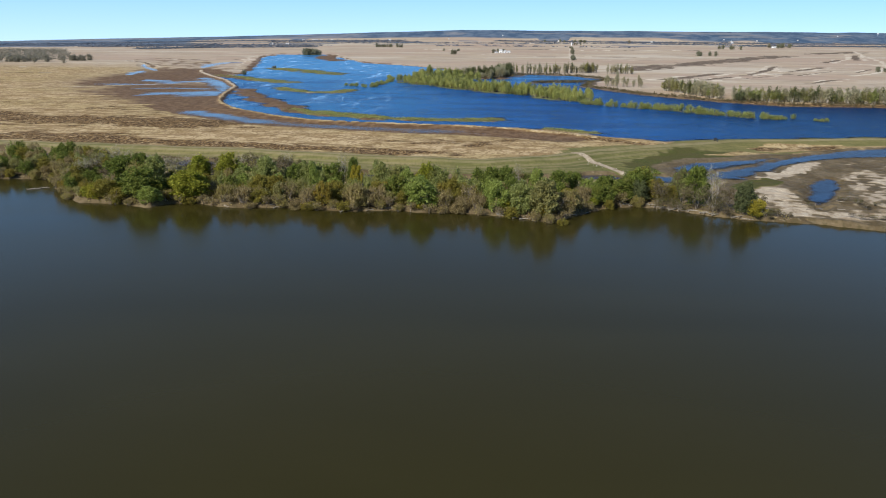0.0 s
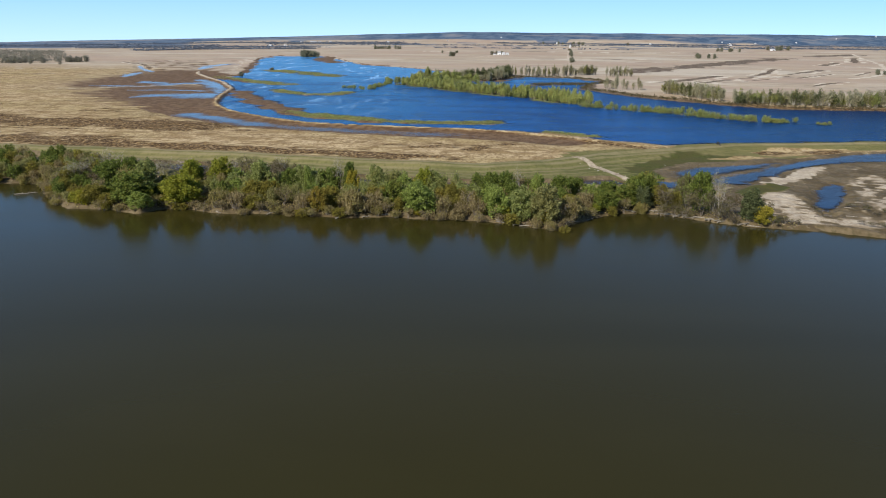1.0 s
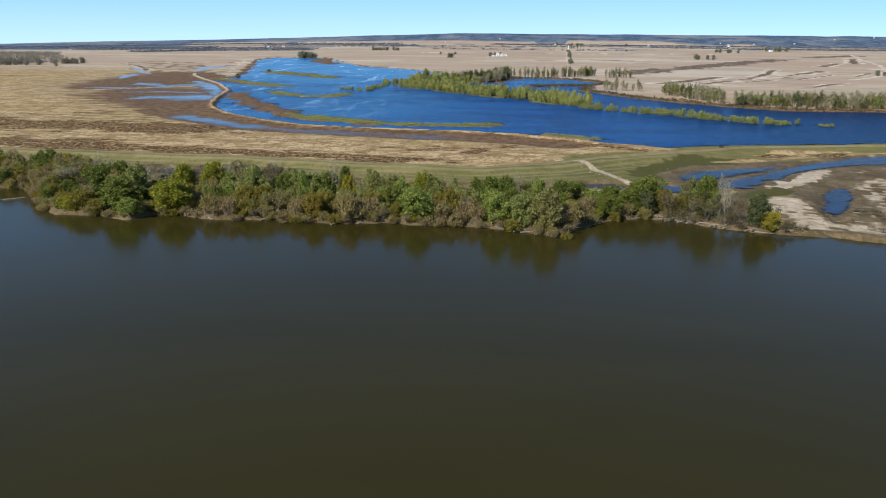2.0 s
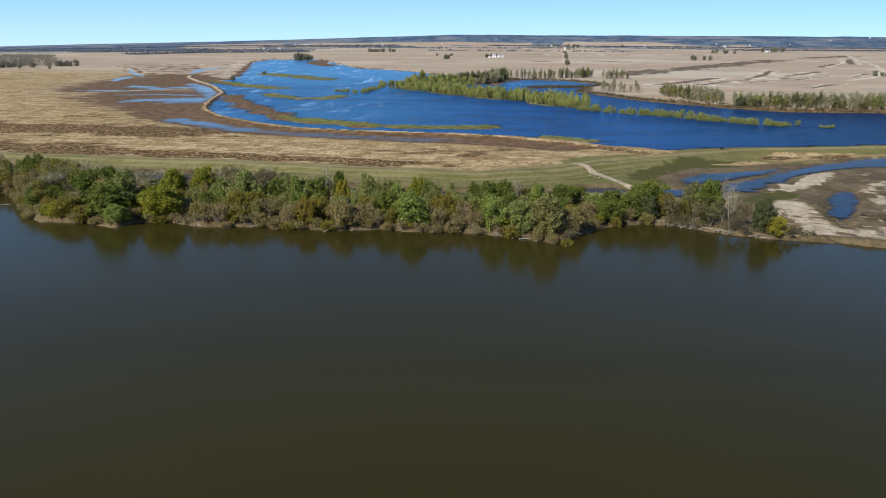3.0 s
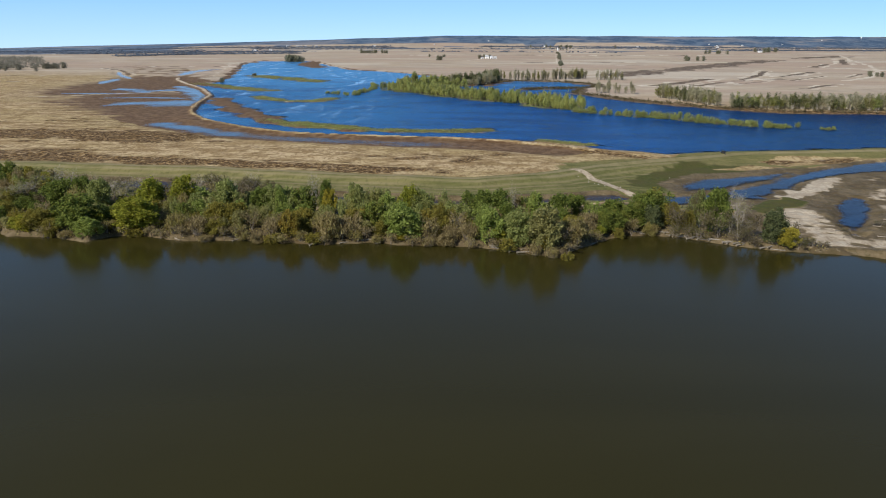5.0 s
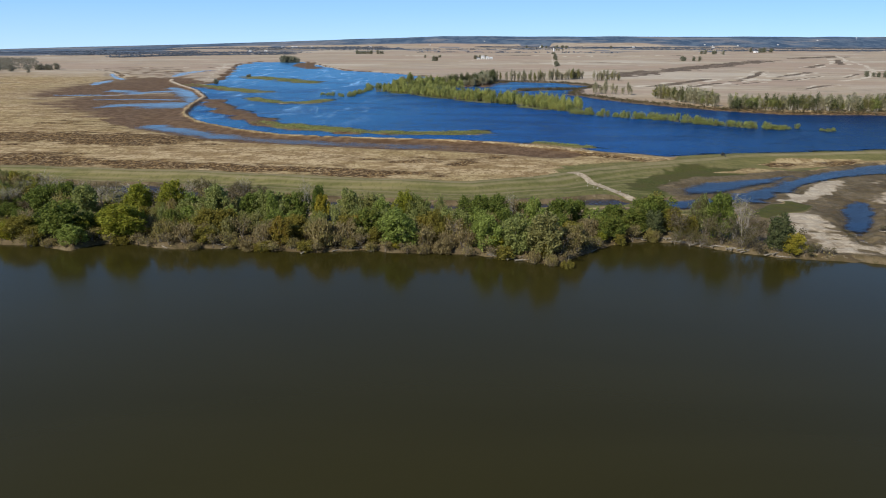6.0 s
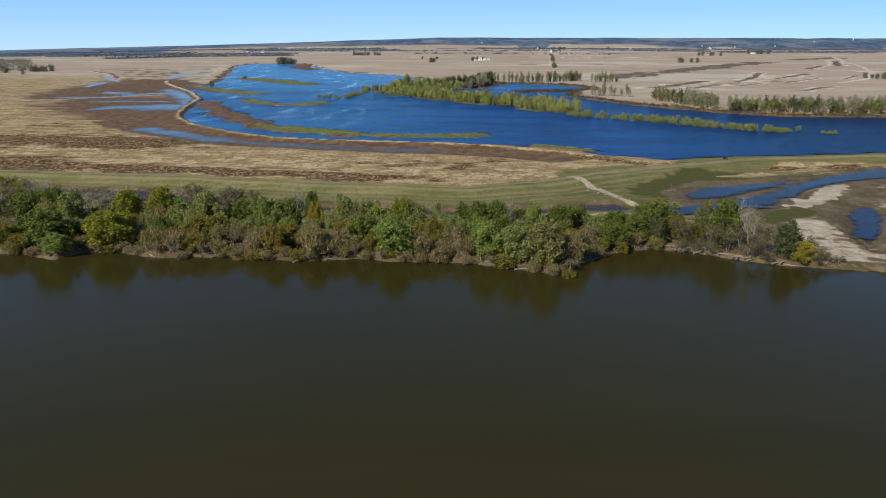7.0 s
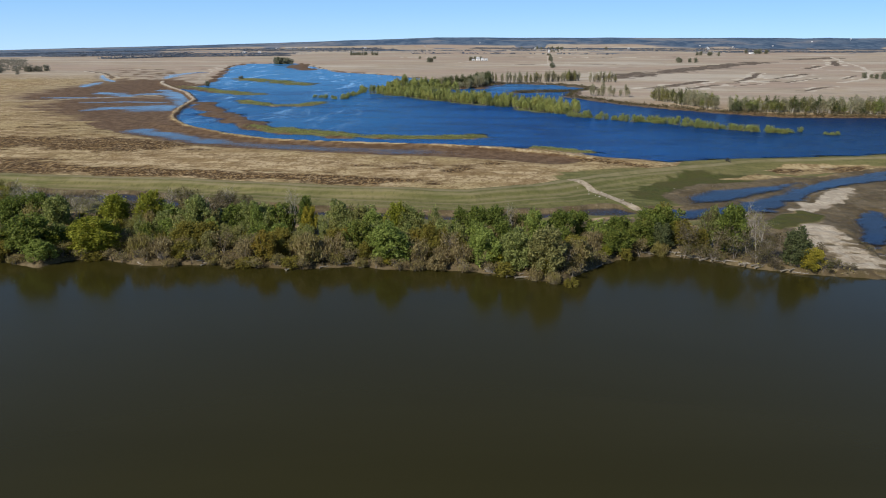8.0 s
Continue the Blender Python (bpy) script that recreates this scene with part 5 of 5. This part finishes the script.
BOULDERS = [boulder_mesh(300 + k) for k in range(3)]
for x, y, size in ((61, 337, 1.2), (63, 334, 0.9), (64, 331, 1.4), (66, 328, 1.0), (67, 341, 1.1), (68, 337, 0.8), (62, 342, 0.8), (69, 329, 0.9), (72, 326, 1.1), (74, 321, 0.9), (66, 335, 0.7), (58, 345, 0.8), (100, 352, 0.8), (118, 357, 0.7), (152, 365, 0.9)):
    ob = new("boulder", rng.choice(BOULDERS))
    ob.matrix_basis = pose(x, y, ground_z(x, y) + 0.12 * size, 0, 0, rng.uniform(0, 360)) @ Matrix.Scale(size * 0.65, 4)
    tagged(ob, "pale limestone rock lying in the grass", "rock", "rocks beside the track")


def box(bm, cx, cy, cz, sx, sy, sz, m=None):
    made = bmesh.ops.create_cube(bm, size=1.0)["verts"]
    for v in made:
        v.co = Vector((cx + v.co.x * sx, cy + v.co.y * sy, cz + v.co.z * sz))
    if m is not None:
        bmesh.ops.transform(bm, matrix=m, verts=made)
    return made


def building(name, x, y, w, d, h, turn, label, category, group, roof=ROOF, rows=2):
    """A gabled farm building with its walls, roof, door and windows."""
    thing = new(name)
    thing.matrix_basis = pose(x, y, ground_z(x, y) - 0.1, 0, 0, turn)
    tagged(thing, label, category, group)
    w, d, h = w * 0.8, d * 0.8, h * 0.8
    rise = d * 0.32
    bm = bmesh.new()
    a = [bm.verts.new(p) for p in ((-w / 2, -d / 2, 0), (w / 2, -d / 2, 0), (w / 2, d / 2, 0), (-w / 2, d / 2, 0), (-w / 2, -d / 2, h), (w / 2, -d / 2, h), (w / 2, d / 2, h), (-w / 2, d / 2, h), (-w / 2, 0, h + rise), (w / 2, 0, h + rise))]
    for f in ((0, 1, 5, 4), (2, 3, 7, 6), (1, 2, 6, 9, 5), (3, 0, 4, 8, 7), (3, 2, 1, 0)):
        bm.faces.new([a[i] for i in f])
    part("wall", bm, WHITE, thing)
    bm = bmesh.new()
    for side in (-1, 1):
        q = [bm.verts.new(p) for p in ((-w / 2 - 0.4, side * (d / 2 + 0.5), h - 0.25), (w / 2 + 0.4, side * (d / 2 + 0.5), h - 0.25), (w / 2 + 0.4, 0, h + rise + 0.1), (-w / 2 - 0.4, 0, h + rise + 0.1))]
        bm.faces.new(q if side < 0 else q[::-1])
    bmesh.ops.solidify(bm, geom=bm.faces[:], thickness=0.2)
    part("roof", bm, roof, thing)
    bm = bmesh.new()
    box(bm, 0, -d / 2 - 0.03, 1.05, 1.4 if rows > 1 else 3.5, 0.1, 2.1 if rows > 1 else h * 0.75)
    part("door", bm, GLASS if rows > 1 else ROOF, thing)
    for r in range(rows if rows > 1 else 0):
        for k in (-0.33, 0.33):
            bm = bmesh.new()
            box(bm, k * w, -d / 2 - 0.03, 1.6 + r * 2.8, 1.2, 0.1, 1.4)
            part("window", bm, GLASS, thing)
    return thing


PALE_ROOF = plain_material("pale_metal_roofing", (0.55, 0.55, 0.55), (0.68, 0.68, 0.67), 0.4, 0.5)
FARM = "farmstead in the open fields"
building("farmhouse", 104, 2170, 10, 8, 5.0, 10, "white two-storey farmhouse among bare fields", "house", FARM)
building("barn", 117, 2178, 12, 16, 7, 0, "white gabled barn with a pale metal roof", "barn", FARM, PALE_ROOF, 1)
building("barn", 129, 2165, 9, 14, 6, 5, "narrow white barn beside the farmyard", "barn", FARM, PALE_ROOF, 1)
building("shed", 140, 2170, 10, 12, 5, 0, "white open-sided machine shed", "shed", FARM, PALE_ROOF, 1)
for x, y in ((95, 2176), (122, 2192), (99, 2184), (127, 2198), (110, 2190)):
    plant("field_tree", rng.choice(DISTANT), x, y, 11, 4.5, rng.uniform(0, 360), "dark shade tree beside the white farm buildings", "tree", FARM, 0.2)
building("barn", 1275, 3065, 24, 12, 5, 8, "long white barn with a pale roof in far fields", "barn", "far farm buildings", PALE_ROOF, 1)
for x, y, w in ((-840, 3980, 18), (-780, 3990, 45), (-740, 3960, 16), (-690, 4000, 14), (-380, 3990, 20), (520, 3990, 14), (1010, 3980, 12), (1420, 3950, 14), (-760, 3000, 12), (-690, 2960, 14)):
    building("barn", x, y, w, 14, 7, rng.uniform(-20, 20), "pale farm building far across the plain", "barn", "far farm buildings", PALE_ROOF, 1)

for k in range(7):
    building("house", rng.uniform(-100, 2400), rng.uniform(4150, 4400), rng.uniform(7, 10), 7, 4.5, rng.uniform(-40, 40), "small pale house among the woods of the bluffs", "house", "houses on the bluffs", PALE_ROOF, 2)


def water_pump(x, y, turn):
    """An engine-driven pump on a two-wheeled trailer, with its suction and discharge pipes."""
    thing = new("water_pump")
    thing.matrix_basis = pose(x, y, ground_z(x, y), 0, 0, turn)
    tagged(thing, "dark trailer-mounted water pump on the levee's edge", "pump")
    bm = bmesh.new()
    for side in (-0.55, 0.55):
        box(bm, 0, side, 0.55, 2.6, 0.12, 0.14)
    box(bm, 0.9, 0, 0.55, 0.12, 1.1, 0.14)
    box(bm, -0.9, 0, 0.55, 0.12, 1.1, 0.14)
    box(bm, 1.9, 0, 0.55, 1.4, 0.1, 0.1)
    part("chassis", bm, STEEL, thing)
    bm = bmesh.new()
    box(bm, -0.3, 0, 1.15, 1.5, 0.9, 1.0)
    bmesh.ops.bevel(bm, geom=bm.edges[:], offset=0.08, segments=2, affect="EDGES")
    part("engine_cover", bm, STEEL, thing)
    bm = bmesh.new()
    bmesh.ops.create_cone(bm, cap_ends=True, segments=10, radius1=0.07, radius2=0.06, depth=0.9, matrix=Matrix.Translation((-0.6, 0.2, 2.0)))
    part("exhaust", bm, STEEL, thing)
    for name, m, length in (("suction_pipe", pose(1.2, 1.7, 0.75, 70, 0, -20), 3.0), ("discharge_pipe", pose(-1.2, -1.9, 0.65, 76, 0, 160), 3.6)):
        bm = bmesh.new()
        bmesh.ops.create_cone(bm, cap_ends=True, segments=10, radius1=0.16, radius2=0.16, depth=length, matrix=m)
        part(name, bm, STEEL, thing)
    for side in (-0.8, 0.8):
        bm = bmesh.new()
        bmesh.ops.create_cone(bm, cap_ends=True, segments=18, radius1=0.42, radius2=0.42, depth=0.22, matrix=pose(0, side, 0.42, 90))
        wheel = part("wheel", bm, RUBBER, thing)
        bm = bmesh.new()
        bmesh.ops.create_cone(bm, cap_ends=True, segments=12, radius1=0.22, radius2=0.2, depth=0.26, matrix=pose(0, side, 0.42, 90))
        part("rim", bm, PALE_ROOF, wheel)


water_pump(145, 410, 25)


def silo(x, y, r, h):
    """A round grain silo with a domed roof and hoops."""
    thing = new("grain_silo")
    thing.matrix_basis = pose(x, y, ground_z(x, y))
    tagged(thing, "white grain silo beside a field lane", "silo")
    bm = bmesh.new()
    bmesh.ops.create_cone(bm, cap_ends=True, segments=24, radius1=r, radius2=r, depth=h, matrix=Matrix.Translation((0, 0, h / 2)))
    part("body", bm, WHITE, thing)
    bm = bmesh.new()
    bmesh.ops.create_cone(bm, cap_ends=True, segments=24, radius1=r * 1.04, radius2=0.3, depth=r * 0.8, matrix=Matrix.Translation((0, 0, h + r * 0.4)))
    part("roof", bm, PALE_ROOF, thing)
    for k in range(5):
        bm = bmesh.new()
        bmesh.ops.create_cone(bm, cap_ends=True, segments=24, radius1=r * 1.015, radius2=r * 1.015, depth=0.25, matrix=Matrix.Translation((0, 0, h * (k + 0.5) / 5)))
        part("hoop", bm, ROOF, thing)


silo(470, 3180, 3.0, 10)


def water_tower(x, y, h):
    """A white water tower on four legs."""
    thing = new("water_tower")
    thing.matrix_basis = pose(x, y, ground_z(x, y))
    tagged(thing, "white water tower on the wooded bluffs", "water tower")
    bm = bmesh.new()
    bmesh.ops.create_uvsphere(bm, u_segments=20, v_segments=12, radius=4)
    for v in bm.verts:
        v.co.z = v.co.z * 0.75 + h
    part("tank", bm, WHITE, thing)
    for a in range(4):
        bm = bmesh.new()
        box(bm, 3 * math.cos(a * 1.571), 3 * math.sin(a * 1.571), h / 2, 0.6, 0.6, h)
        part("leg", bm, PALE_ROOF, thing)


water_tower(2440, 4450, 10)
